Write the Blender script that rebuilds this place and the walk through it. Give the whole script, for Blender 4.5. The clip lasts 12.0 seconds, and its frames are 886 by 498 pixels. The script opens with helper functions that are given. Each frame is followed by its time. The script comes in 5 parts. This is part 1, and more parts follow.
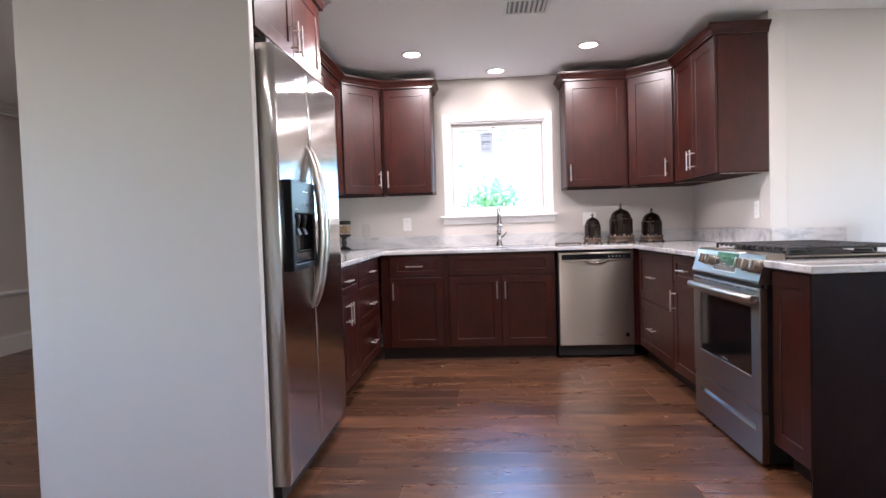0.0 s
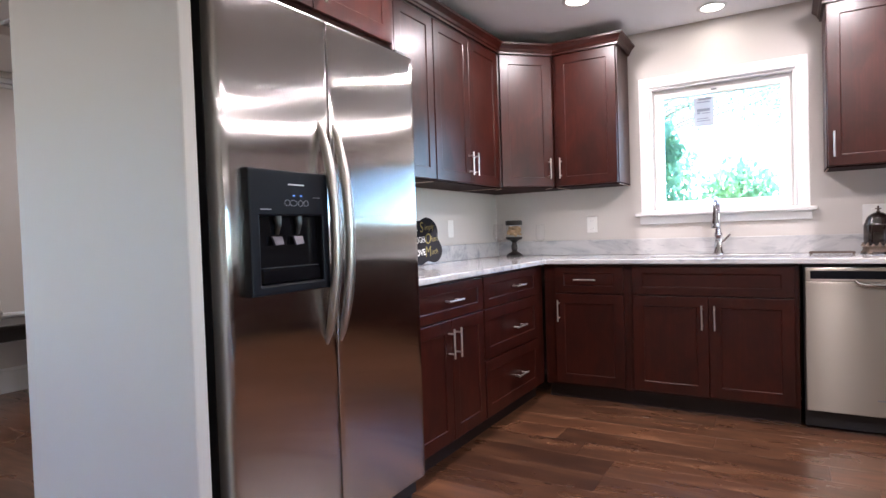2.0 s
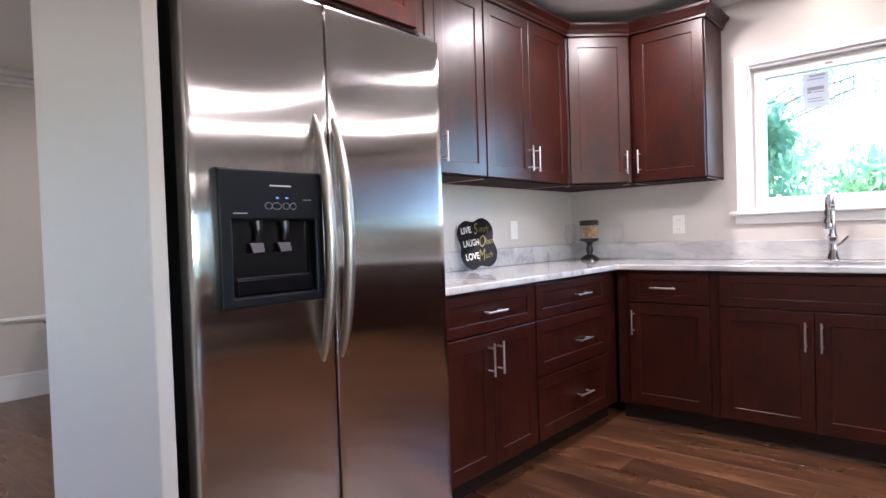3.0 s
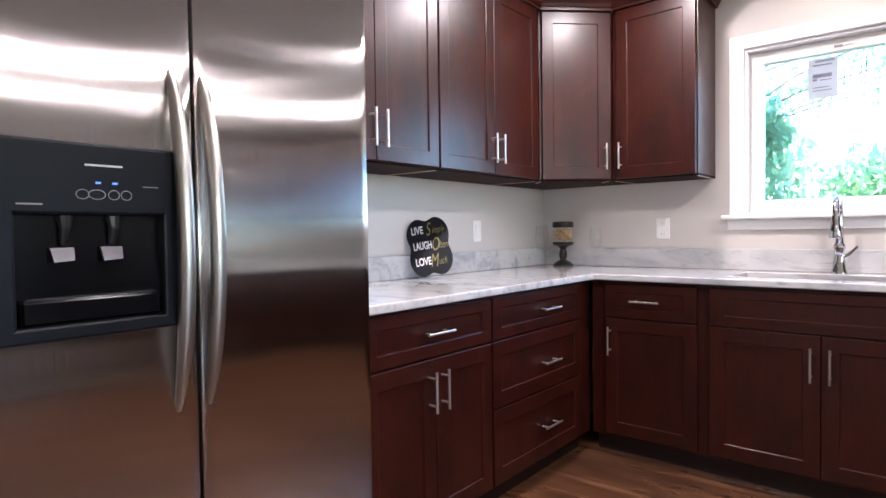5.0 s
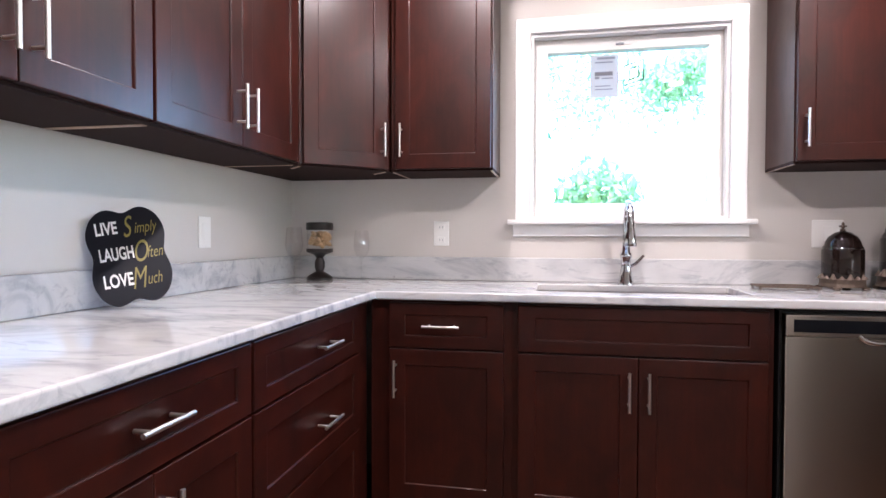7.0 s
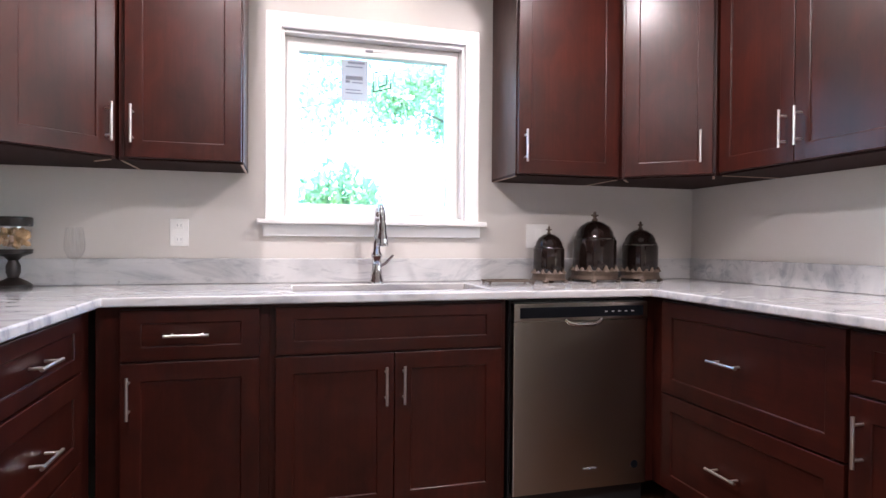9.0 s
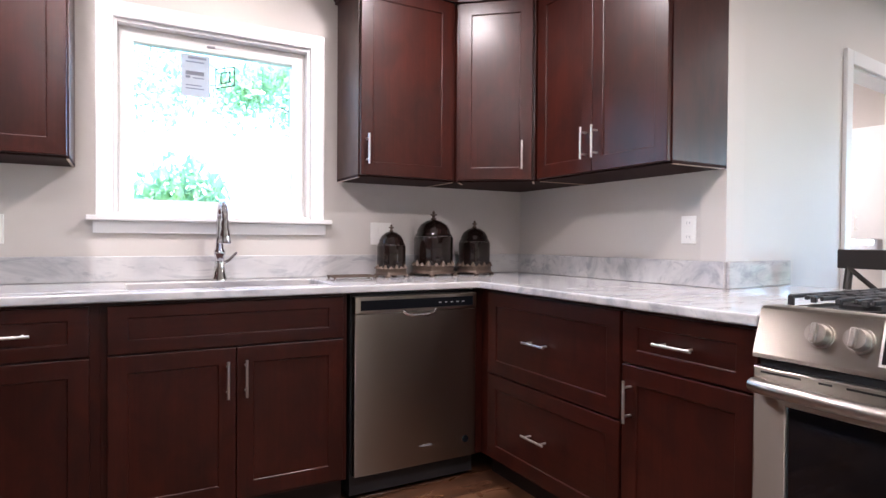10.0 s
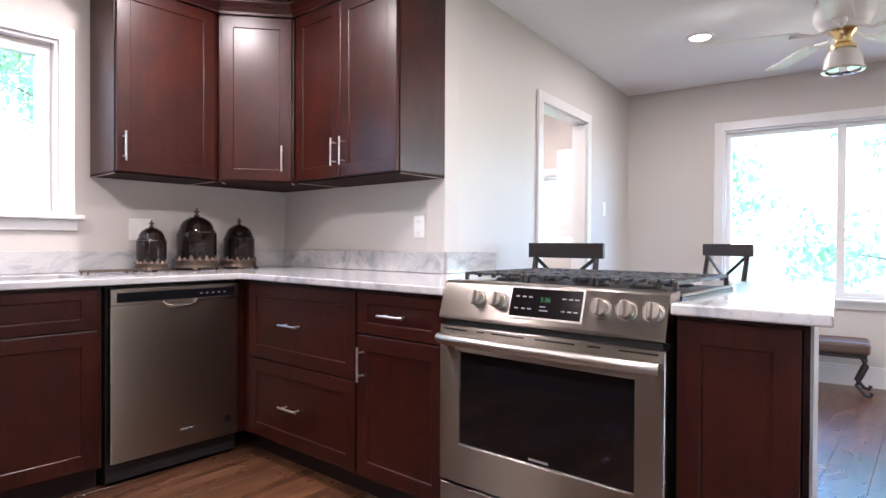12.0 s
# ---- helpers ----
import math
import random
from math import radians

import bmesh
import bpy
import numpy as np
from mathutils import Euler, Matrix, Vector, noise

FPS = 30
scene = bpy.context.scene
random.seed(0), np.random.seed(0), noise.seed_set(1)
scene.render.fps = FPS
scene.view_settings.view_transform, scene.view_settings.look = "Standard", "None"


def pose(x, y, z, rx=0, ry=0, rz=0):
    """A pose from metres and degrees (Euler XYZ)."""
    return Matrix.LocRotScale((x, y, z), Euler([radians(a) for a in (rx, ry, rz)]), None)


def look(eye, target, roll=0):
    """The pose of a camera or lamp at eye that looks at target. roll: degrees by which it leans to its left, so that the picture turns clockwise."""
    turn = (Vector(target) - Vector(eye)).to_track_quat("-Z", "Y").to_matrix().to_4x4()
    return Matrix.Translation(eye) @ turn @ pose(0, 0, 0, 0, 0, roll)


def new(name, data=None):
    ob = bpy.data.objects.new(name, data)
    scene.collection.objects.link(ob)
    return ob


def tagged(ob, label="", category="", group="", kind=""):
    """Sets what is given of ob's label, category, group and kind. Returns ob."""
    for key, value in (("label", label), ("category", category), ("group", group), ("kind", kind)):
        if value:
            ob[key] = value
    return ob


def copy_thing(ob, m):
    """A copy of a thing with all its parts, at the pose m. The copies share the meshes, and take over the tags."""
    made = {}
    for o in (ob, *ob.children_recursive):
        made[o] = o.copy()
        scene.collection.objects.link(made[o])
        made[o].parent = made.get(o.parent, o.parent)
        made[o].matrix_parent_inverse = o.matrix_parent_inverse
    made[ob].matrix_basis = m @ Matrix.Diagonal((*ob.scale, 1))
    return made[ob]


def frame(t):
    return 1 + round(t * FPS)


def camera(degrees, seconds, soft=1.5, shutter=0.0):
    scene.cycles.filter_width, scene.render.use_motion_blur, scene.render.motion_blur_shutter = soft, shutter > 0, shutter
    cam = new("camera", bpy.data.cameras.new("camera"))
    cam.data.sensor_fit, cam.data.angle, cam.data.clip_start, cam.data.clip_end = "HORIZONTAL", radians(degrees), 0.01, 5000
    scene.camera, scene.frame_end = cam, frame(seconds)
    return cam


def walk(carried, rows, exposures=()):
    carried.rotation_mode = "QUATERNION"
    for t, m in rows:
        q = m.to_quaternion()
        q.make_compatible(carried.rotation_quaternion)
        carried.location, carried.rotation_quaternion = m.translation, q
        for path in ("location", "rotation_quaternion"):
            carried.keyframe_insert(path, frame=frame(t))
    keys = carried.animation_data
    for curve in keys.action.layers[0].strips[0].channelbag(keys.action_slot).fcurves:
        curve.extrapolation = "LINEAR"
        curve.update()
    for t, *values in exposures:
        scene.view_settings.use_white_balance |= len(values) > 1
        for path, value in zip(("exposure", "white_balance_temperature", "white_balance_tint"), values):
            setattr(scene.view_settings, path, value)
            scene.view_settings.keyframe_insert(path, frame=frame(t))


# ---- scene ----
cam = camera(74.7, 12.0)
PATH = [
    (0, (0.100, -0.192, 1.101), (-0.031, 1.803, 1.026), -1.8),
    (0.5, (0.276, 0.165, 1.103), (-0.091, 2.13, 1.033), -1.7),
    (1, (0.412, 0.475, 1.106), (-0.133, 2.398, 1.039), -1.7),
    (1.5, (0.544, 0.736, 1.098), (-0.229, 2.58, 1.04), -1.9),
    (2, (0.65, 0.952, 1.106), (-0.373, 2.67, 1.053), -1.9),
    (2.5, (0.718, 1.179, 1.113), (-0.489, 2.773, 1.064), -2.0),
    (4.5, (0.788, 1.651, 1.131), (-0.648, 3.042, 1.078), -1.3),
    (5, (0.575, 1.813, 1.133), (-0.706, 3.349, 1.075), -0.8),
    (5.5, (0.388, 2.019, 1.134), (-0.742, 3.668, 1.074), -0.7),
    (6, (0.259, 2.172, 1.138), (-0.717, 3.916, 1.079), -0.7),
    (6.5, (0.085, 2.335, 1.123), (-0.593, 4.216, 1.073), -0.2),
    (8.5, (-0.119, 2.488, 1.117), (0.174, 4.466, 1.083), 0.3),
    (9, (-0.141, 2.446, 1.1), (0.387, 4.375, 1.078), 0.4),
    (9.5, (-0.135, 2.376, 1.098), (0.635, 4.222, 1.069), 0.4),
    (10, (-0.124, 2.266, 1.103), (0.844, 4.016, 1.073), 0.4),
    (10.5, (-0.145, 2.141, 1.095), (0.981, 3.794, 1.066), 0.3),
    (11, (-0.173, 2.028, 1.093), (1.094, 3.576, 1.067), 0.3),
    (11.5, (-0.205, 1.933, 1.078), (1.206, 3.35, 1.055), 0.3),
    (12, (-0.249, 1.857, 1.072), (1.276, 3.152, 1.051), 0.3),
]
EXPOSURES = [(0, 4.60), (1, 4.46), (2.5, 4.52), (5, 4.42), (9.5, 4.42), (11, 4.56), (12, 4.64)]
walk(cam, [(t, look(eye, target, roll)) for t, eye, target, roll in PATH], EXPOSURES)
# ---- light ----
XL, XR, YB, CEIL = -1.34, 2.0, 5.14, 2.44
world = bpy.data.worlds.new("sky")
scene.world = world
world.use_nodes = True
_n = world.node_tree.nodes
_sky = _n.new("ShaderNodeTexSky")
_sky.sky_type, _sky.sun_disc = "NISHITA", False
_sky.sun_elevation, _sky.sun_rotation = radians(52), radians(200)
_sky.air_density, _sky.dust_density, _sky.ozone_density = 1.0, 0.3, 3.0
# the camera is balanced for the warm lamps, so daylight reads blue
_tint = _n.new("ShaderNodeMix")
_tint.data_type, _tint.blend_type = "RGBA", "MULTIPLY"
_tint.inputs[0].default_value, _tint.inputs[7].default_value = 1.0, (0.74, 0.90, 1.14, 1)
world.node_tree.links.new(_sky.outputs[0], _tint.inputs[6])
world.node_tree.links.new(_tint.outputs[2], _n["Background"].inputs[0])
_n["Background"].inputs[1].default_value = 0.15

sun = new("sun", bpy.data.lights.new("sun", "SUN"))
sun.data.energy, sun.data.angle, sun.data.color = 3.0, radians(10), (0.80, 0.92, 1.0)
sun.matrix_basis = look((0, 0, 20), (6.0, 12.0, 0))

# 0-2 and 6 are visible, 5 follows steel reflections; the rest are added fill
CANS_AND_FILL = [(-0.39, 4.32), (0.95, 4.30), (0.27, 4.91), (-0.39, 2.75), (0.95, 2.75), (1.50, 2.68), (3.78, 3.06), (3.78, 0.9), (4.5, 0.7), (2.6, -1.7), (-1.6, -0.9), (3.28, 4.65), (3.75, 4.95), (3.4, 5.3), (-3.3, 3.3), (-3.3, 0.8)]
CAN_WATTS, SINK_WATTS, KITCHEN_WATTS, BAR_WATTS = 0.66, 0.03, 1.12, 0.5
for k, (cx, cy) in enumerate(CANS_AND_FILL):
    lamp = new("can_lamp", bpy.data.lights.new("can_lamp", "AREA"))
    lamp.data.shape, lamp.data.size, lamp.data.energy, lamp.data.color = "DISK", 0.11, SINK_WATTS if k == 2 else BAR_WATTS if k == 5 else KITCHEN_WATTS if k < 5 else CAN_WATTS, (1.0, 0.89, 0.93)
    lamp.matrix_basis = pose(cx, cy, CEIL - 0.012)


# warm fill lamps, added at two side windows out of sight beside the camera
SIDE_FILL = ((pose(2.0, 3.757, 0, 0, 0, 5.5) @ pose(2.975, -4.4, 1.49) @ look((0, 0, 0), (-1, 0, 0)), 1.7, 1.0, 1.9), (look((-4.48, -1.1, 1.42), (0, -1.1, 1.42)), 1.3, 1.2, 0.9))
for m, w, h, watts in SIDE_FILL:
    lamp = new("daylight_lamp", bpy.data.lights.new("daylight_lamp", "AREA"))
    lamp.data.shape, lamp.data.size, lamp.data.size_y, lamp.data.energy, lamp.data.color = "RECTANGLE", w, h, watts, (1.0, 0.91, 0.78)
    lamp.matrix_basis = m


# ---- materials ----
def material(name, colour, rough=0.5, metal=0.0):
    m = bpy.data.materials.new(name)
    m.use_nodes = True
    b = m.node_tree.nodes["Principled BSDF"]
    b.inputs["Base Color"].default_value = (*colour, 1)
    b.inputs["Roughness"].default_value, b.inputs["Metallic"].default_value = rough, metal
    return m


def nodes_of(m):
    return m.node_tree.nodes, m.node_tree.links, m.node_tree.nodes["Principled BSDF"]


def mapped(m, scale=(1, 1, 1), random_shift=0.0):
    """Object coordinates, scaled, with an optional shift from piece to piece."""
    n, l, _ = nodes_of(m)
    co, mp = n.new("ShaderNodeTexCoord"), n.new("ShaderNodeMapping")
    mp.inputs["Scale"].default_value = scale
    l.new(co.outputs["Object"], mp.inputs["Vector"])
    if random_shift:
        info, mul = n.new("ShaderNodeObjectInfo"), n.new("ShaderNodeMath")
        mul.operation = "MULTIPLY"
        mul.inputs[1].default_value = random_shift
        l.new(info.outputs["Random"], mul.inputs[0])
        l.new(mul.outputs[0], mp.inputs["Location"])
    return mp.outputs[0]


def noise_of(m, vector, scale, detail=4.0, rough=0.5, distortion=0.0):
    n, l, _ = nodes_of(m)
    t = n.new("ShaderNodeTexNoise")
    t.inputs["Scale"].default_value, t.inputs["Detail"].default_value = scale, detail
    t.inputs["Roughness"].default_value, t.inputs["Distortion"].default_value = rough, distortion
    l.new(vector, t.inputs["Vector"])
    return t.outputs["Fac"]


def ramp_of(m, fac, stops):
    n, l, _ = nodes_of(m)
    r = n.new("ShaderNodeValToRGB")
    e = r.color_ramp.elements
    while len(e) < len(stops):
        e.new(0.5)
    for k, (pos, c) in zip(e, stops):
        k.position, k.color = pos, (*c, 1)
    l.new(fac, r.inputs[0])
    return r.outputs[0]


def mix_of(m, fac, a, b, mode="MIX"):
    n, l, _ = nodes_of(m)
    x = n.new("ShaderNodeMix")
    x.data_type, x.blend_type = "RGBA", mode
    for sock, v in ((x.inputs[0], fac), (x.inputs[6], a), (x.inputs[7], b)):
        if isinstance(v, (int, float)):
            sock.default_value = v
        elif isinstance(v, tuple):
            sock.default_value = (*v, 1)
        else:
            l.new(v, sock)
    return x.outputs[2]


def range_of(m, fac, lo, hi):
    n, l, _ = nodes_of(m)
    r = n.new("ShaderNodeMapRange")
    r.inputs["To Min"].default_value, r.inputs["To Max"].default_value = lo, hi
    l.new(fac, r.inputs[0])
    return r.outputs[0]


def bump_of(m, height, strength, distance):
    n, l, b = nodes_of(m)
    k = n.new("ShaderNodeBump")
    k.inputs["Strength"].default_value, k.inputs["Distance"].default_value = strength, distance
    l.new(height, k.inputs["Height"])
    if b.inputs["Normal"].links:
        l.new(b.inputs["Normal"].links[0].from_socket, k.inputs["Normal"])
    l.new(k.outputs[0], b.inputs["Normal"])


def join_to(m, **sockets):
    _, l, b = nodes_of(m)
    for key, out in sockets.items():
        l.new(out, b.inputs[key.replace("_", " ")])


def wood_material(name, dark, light, grain_axis, rough, spec=0.34):
    m = material(name, light, rough)
    s = [70.0, 70.0, 70.0]
    s[grain_axis] = 3.0
    v = mapped(m, tuple(s), 7.0)
    fine = noise_of(m, v, 1.0, 6, 0.6, 0.4)
    cloud = noise_of(m, mapped(m, (9.0, 9.0, 5.0), 3.0), 1.0, 5, 0.6, 0.8)
    col = mix_of(m, range_of(m, fine, 0.15, 0.85), dark, light)
    col = mix_of(m, range_of(m, cloud, -0.45, 1.25), col, tuple(0.8 * c for c in dark))
    join_to(m, Base_Color=col, Roughness=range_of(m, cloud, rough - 0.06, rough + 0.08))
    bump_of(m, fine, 0.06, 0.002)
    b = nodes_of(m)[2]
    b.inputs["Specular IOR Level"].default_value, b.inputs["Coat Weight"].default_value, b.inputs["Coat Roughness"].default_value = spec, 0.4 * spec, 0.24
    return m


CHERRY = wood_material("cherry_stained_maple", (0.012, 0.0026, 0.0019), (0.080, 0.0138, 0.0074), 2, 0.35)
CHERRY_H = wood_material("cherry_stained_maple_across", (0.012, 0.0026, 0.0019), (0.080, 0.0138, 0.0074), 0, 0.35)
# cherry of the peninsula's end, darkened in colour for the weak light there
CHERRY_END_SHADED = wood_material("cherry_end_panel_shaded", (0.006, 0.0022, 0.0020), (0.020, 0.006, 0.005), 2, 0.5, 0.08)
TOE = material("toe_kick_board", (0.018, 0.009, 0.008), 0.6)
UNDER = material("dark_matte_underside_board", (0.022, 0.010, 0.009), 0.8)
nodes_of(UNDER)[2].inputs["Specular IOR Level"].default_value = 0.15
RAW = material("pale_edge_band", (0.55, 0.42, 0.33), 0.5)


def painted(name, colour, rough, scale=160.0, depth=0.0005):
    m = material(name, colour, rough)
    v = mapped(m)
    big = noise_of(m, v, 0.9, 2)
    col = mix_of(m, range_of(m, big, 0.0, 1.0), tuple(c * 0.97 for c in colour), tuple(min(1, c * 1.03) for c in colour))
    join_to(m, Base_Color=col)
    bump_of(m, noise_of(m, v, scale, 2), 0.1, depth)
    return m


WALL = painted("warm_grey_wall_paint", (0.602, 0.566, 0.528), 0.55)
CEILING = painted("flat_white_ceiling_paint", (0.86, 0.86, 0.86), 0.8)
TRIM = painted("white_semi_gloss_trim_paint", (0.77, 0.765, 0.755), 0.3, 60.0, 0.0002)
PLASTIC = material("white_plastic", (0.82, 0.81, 0.78), 0.35)


def steel_material(name, colour, rough, wave=0.0):
    m = material(name, colour, rough, 1.0)
    n, l, b = nodes_of(m)
    b.inputs["Anisotropic"].default_value, b.inputs["Anisotropic Rotation"].default_value = (0.98, 0.0) if wave else (1.0, 0.25)
    tan = n.new("ShaderNodeTangent")
    tan.direction_type, tan.axis = "RADIAL", "Z"
    l.new(tan.outputs[0], b.inputs["Tangent"])
    if wave:
        bump_of(m, noise_of(m, mapped(m, (1.0, 1.0, 7.0)), 1.0, 2, 0.5, 0.3), wave, 0.004)
        bump_of(m, noise_of(m, mapped(m, (1600, 1600, 1.0)), 1.0, 1, 0.5), 1.0, 0.00014)
    return m


STEEL = steel_material("brushed_stainless_steel", (0.36, 0.33, 0.29), 0.29)
HANDLE_STEEL = material("satin_stainless_handle", (0.46, 0.43, 0.39), 0.33, 1.0)
KNOB_STEEL = material("satin_knob_metal", (0.46, 0.425, 0.38), 0.3, 1.0)
FRIDGE_STEEL = steel_material("brushed_stainless_door_skin", (0.53, 0.51, 0.49), 0.16, 0.2)
SATIN = material("satin_nickel", (0.80, 0.77, 0.73), 0.36, 1.0)
CHROME = material("polished_chrome", (0.72, 0.72, 0.73), 0.08, 1.0)
BLACK = material("black_enamel", (0.012, 0.012, 0.013), 0.28)
BLACK_MATTE = material("black_matte_plastic", (0.014, 0.014, 0.016), 0.5)
CHARCOAL = material("charcoal_plastic", (0.006, 0.007, 0.010), 0.4)
RECESS = material("glossy_black_recess", (0.003, 0.003, 0.004), 0.15)
for _m in (CHARCOAL, RECESS):
    nodes_of(_m)[2].inputs["Specular IOR Level"].default_value = 0.15
COOKTOP = material("satin_black_enamel", (0.010, 0.010, 0.011), 0.5)
nodes_of(COOKTOP)[2].inputs["Specular IOR Level"].default_value = 0.25
IRON = material("black_cast_iron", (0.018, 0.018, 0.02), 0.55)
bump_of(IRON, noise_of(IRON, mapped(IRON), 220.0, 2), 0.3, 0.0006)
DARK_GLASS = material("dark_oven_glass", (0.006, 0.006, 0.007), 0.06)
GREEN_GLOW = material("green_display_digits", (0.0, 0.02, 0.0), 0.4)
nodes_of(GREEN_GLOW)[2].inputs["Emission Color"].default_value = (0.1, 0.9, 0.2, 1)
nodes_of(GREEN_GLOW)[2].inputs["Emission Strength"].default_value = 0.007
BLUE_GLOW = material("blue_indicator", (0.0, 0.0, 0.02), 0.4)
nodes_of(BLUE_GLOW)[2].inputs["Emission Color"].default_value = (0.15, 0.35, 1.0, 1)
nodes_of(BLUE_GLOW)[2].inputs["Emission Strength"].default_value = 0.07
LENS = material("lit_lamp_lens", (0.9, 0.88, 0.84), 0.5)
nodes_of(LENS)[2].inputs["Emission Color"].default_value = (1.0, 0.93, 0.86, 1)
nodes_of(LENS)[2].inputs["Emission Strength"].default_value = 1.3
PRINT = material("pale_print", (0.55, 0.55, 0.55), 0.5)
GREY_PRINT = material("grey_print", (0.25, 0.25, 0.27), 0.6)

MARBLE = material("white_marble_with_grey_veins", (0.78, 0.77, 0.76), 0.09)
_v = mapped(MARBLE, (1, 1, 1))
_cloud = noise_of(MARBLE, mapped(MARBLE, (1.0, 2.2, 2.0)), 2.3, 6, 0.6, 1.6)
_vein = noise_of(MARBLE, mapped(MARBLE, (0.8, 2.6, 2.6)), 4.5, 8, 0.62, 2.2)
_spots = noise_of(MARBLE, _v, 9.0, 4, 0.55, 0.8)
_c = ramp_of(MARBLE, _cloud, [(0.34, (0.36, 0.365, 0.385)), (0.5, (0.55, 0.545, 0.545)), (0.72, (0.64, 0.63, 0.62))])
_c = mix_of(MARBLE, ramp_of(MARBLE, _vein, [(0.34, (0.5, 0.5, 0.5)), (0.46, (0, 0, 0)), (0.6, (0, 0, 0))]), _c, (0.27, 0.28, 0.31))
_c = mix_of(MARBLE, ramp_of(MARBLE, _spots, [(0.22, (0.8, 0.8, 0.8)), (0.31, (0, 0, 0)), (0.6, (0, 0, 0))]), _c, (0.26, 0.25, 0.26))
join_to(MARBLE, Base_Color=_c)

PLANK = material("brown_walnut_look_plank", (0.12, 0.06, 0.03), 0.33)
_g = noise_of(PLANK, mapped(PLANK, (1.1, 8, 8), 31.0), 1.0, 5, 0.55, 1.6)
_k = noise_of(PLANK, mapped(PLANK, (2.4, 7, 7), 17.0), 1.0, 4, 0.6, 1.4)
_c = ramp_of(PLANK, _g, [(0.28, (0.040, 0.017, 0.010)), (0.50, (0.098, 0.042, 0.021)), (0.76, (0.190, 0.092, 0.048))])
_c = mix_of(PLANK, ramp_of(PLANK, _k, [(0.45, (0, 0, 0)), (0.70, (0.6, 0.6, 0.6))]), _c, (0.034, 0.015, 0.009))
_nn, _ll, _bb = nodes_of(PLANK)
_info = _nn.new("ShaderNodeObjectInfo")
_c = mix_of(PLANK, 1.0, _c, ramp_of(PLANK, _info.outputs["Random"], [(0.0, (0.66, 0.64, 0.64)), (0.5, (1.0, 1.0, 1.0)), (1.0, (1.36, 1.30, 1.24))]), "MULTIPLY")
join_to(PLANK, Base_Color=_c, Roughness=range_of(PLANK, _k, 0.22, 0.36))
bump_of(PLANK, _g, 0.12, 0.0012)
_bb.inputs["Specular IOR Level"].default_value = 0.8


def glass_material(name, tint, rough=0.02, gloss=0.5):
    m = bpy.data.materials.new(name)
    m.use_nodes = True
    n, l = m.node_tree.nodes, m.node_tree.links
    n.remove(n["Principled BSDF"])
    tr, gl, mx, lw, pw, ad = (n.new("ShaderNode" + k) for k in ("BsdfTransparent", "BsdfGlossy", "MixShader", "LayerWeight", "Math", "Math"))
    tr.inputs[0].default_value = (*tint, 1)
    gl.inputs["Roughness"].default_value = rough
    pw.operation, ad.operation = "POWER", "MULTIPLY_ADD"
    pw.inputs[1].default_value = 4.0
    ad.inputs[1].default_value, ad.inputs[2].default_value = gloss, 0.05
    l.new(lw.outputs["Facing"], pw.inputs[0])
    l.new(pw.outputs[0], ad.inputs[0])
    l.new(ad.outputs[0], mx.inputs[0])
    l.new(tr.outputs[0], mx.inputs[1])
    l.new(gl.outputs[0], mx.inputs[2])
    l.new(mx.outputs[0], n["Material Output"].inputs[0])
    return m


PANE = glass_material("clear_window_glass", (0.96, 0.985, 0.98))
CLEAR = glass_material("thin_clear_glass", (0.992, 0.992, 0.992), 0.02, 0.4)


# ---- mesh helpers ----
def box(bm, x0, y0, z0, x1, y1, z1, bevel=0.0, segments=1):
    made = bmesh.ops.create_cube(bm, size=1.0, matrix=Matrix.Translation(((x0 + x1) / 2, (y0 + y1) / 2, (z0 + z1) / 2)) @ Matrix.Diagonal((abs(x1 - x0), abs(y1 - y0), abs(z1 - z0), 1)))
    if bevel:
        edges = list({e for v in made["verts"] for e in v.link_edges})
        bmesh.ops.bevel(bm, geom=edges, offset=bevel, segments=segments, profile=0.5, affect="EDGES")


def cyl(bm, p, q, r0, r1=None, n=16):
    p, q = Vector(p), Vector(q)
    turn = (q - p).to_track_quat("Z", "Y").to_matrix().to_4x4()
    bmesh.ops.create_cone(bm, cap_ends=True, segments=n, radius1=r0, radius2=r0 if r1 is None else r1, depth=(q - p).length, matrix=Matrix.Translation((p + q) / 2) @ turn)


def tube(bm, pts, r, n=10, flat=1.0):
    """A round rod along points; r is one radius or one for each point."""
    pts = [Vector(p) for p in pts]
    rs = r if isinstance(r, (list, tuple)) else [r] * len(pts)
    rings = []
    side = None
    for i, p in enumerate(pts):
        d = (pts[min(i + 1, len(pts) - 1)] - pts[max(i - 1, 0)]).normalized()
        if side is None:
            side = d.orthogonal().normalized()
        side = (side - d * side.dot(d)).normalized()
        up = d.cross(side)
        rings.append([bm.verts.new(p + rs[i] * (math.cos(a) * side * flat + math.sin(a) * up)) for a in (2 * math.pi * k / n for k in range(n))])
    for a, b in zip(rings, rings[1:]):
        for k in range(n):
            bm.faces.new((a[k], a[(k + 1) % n], b[(k + 1) % n], b[k]))
    bm.faces.new(rings[0][::-1])
    bm.faces.new(rings[-1])


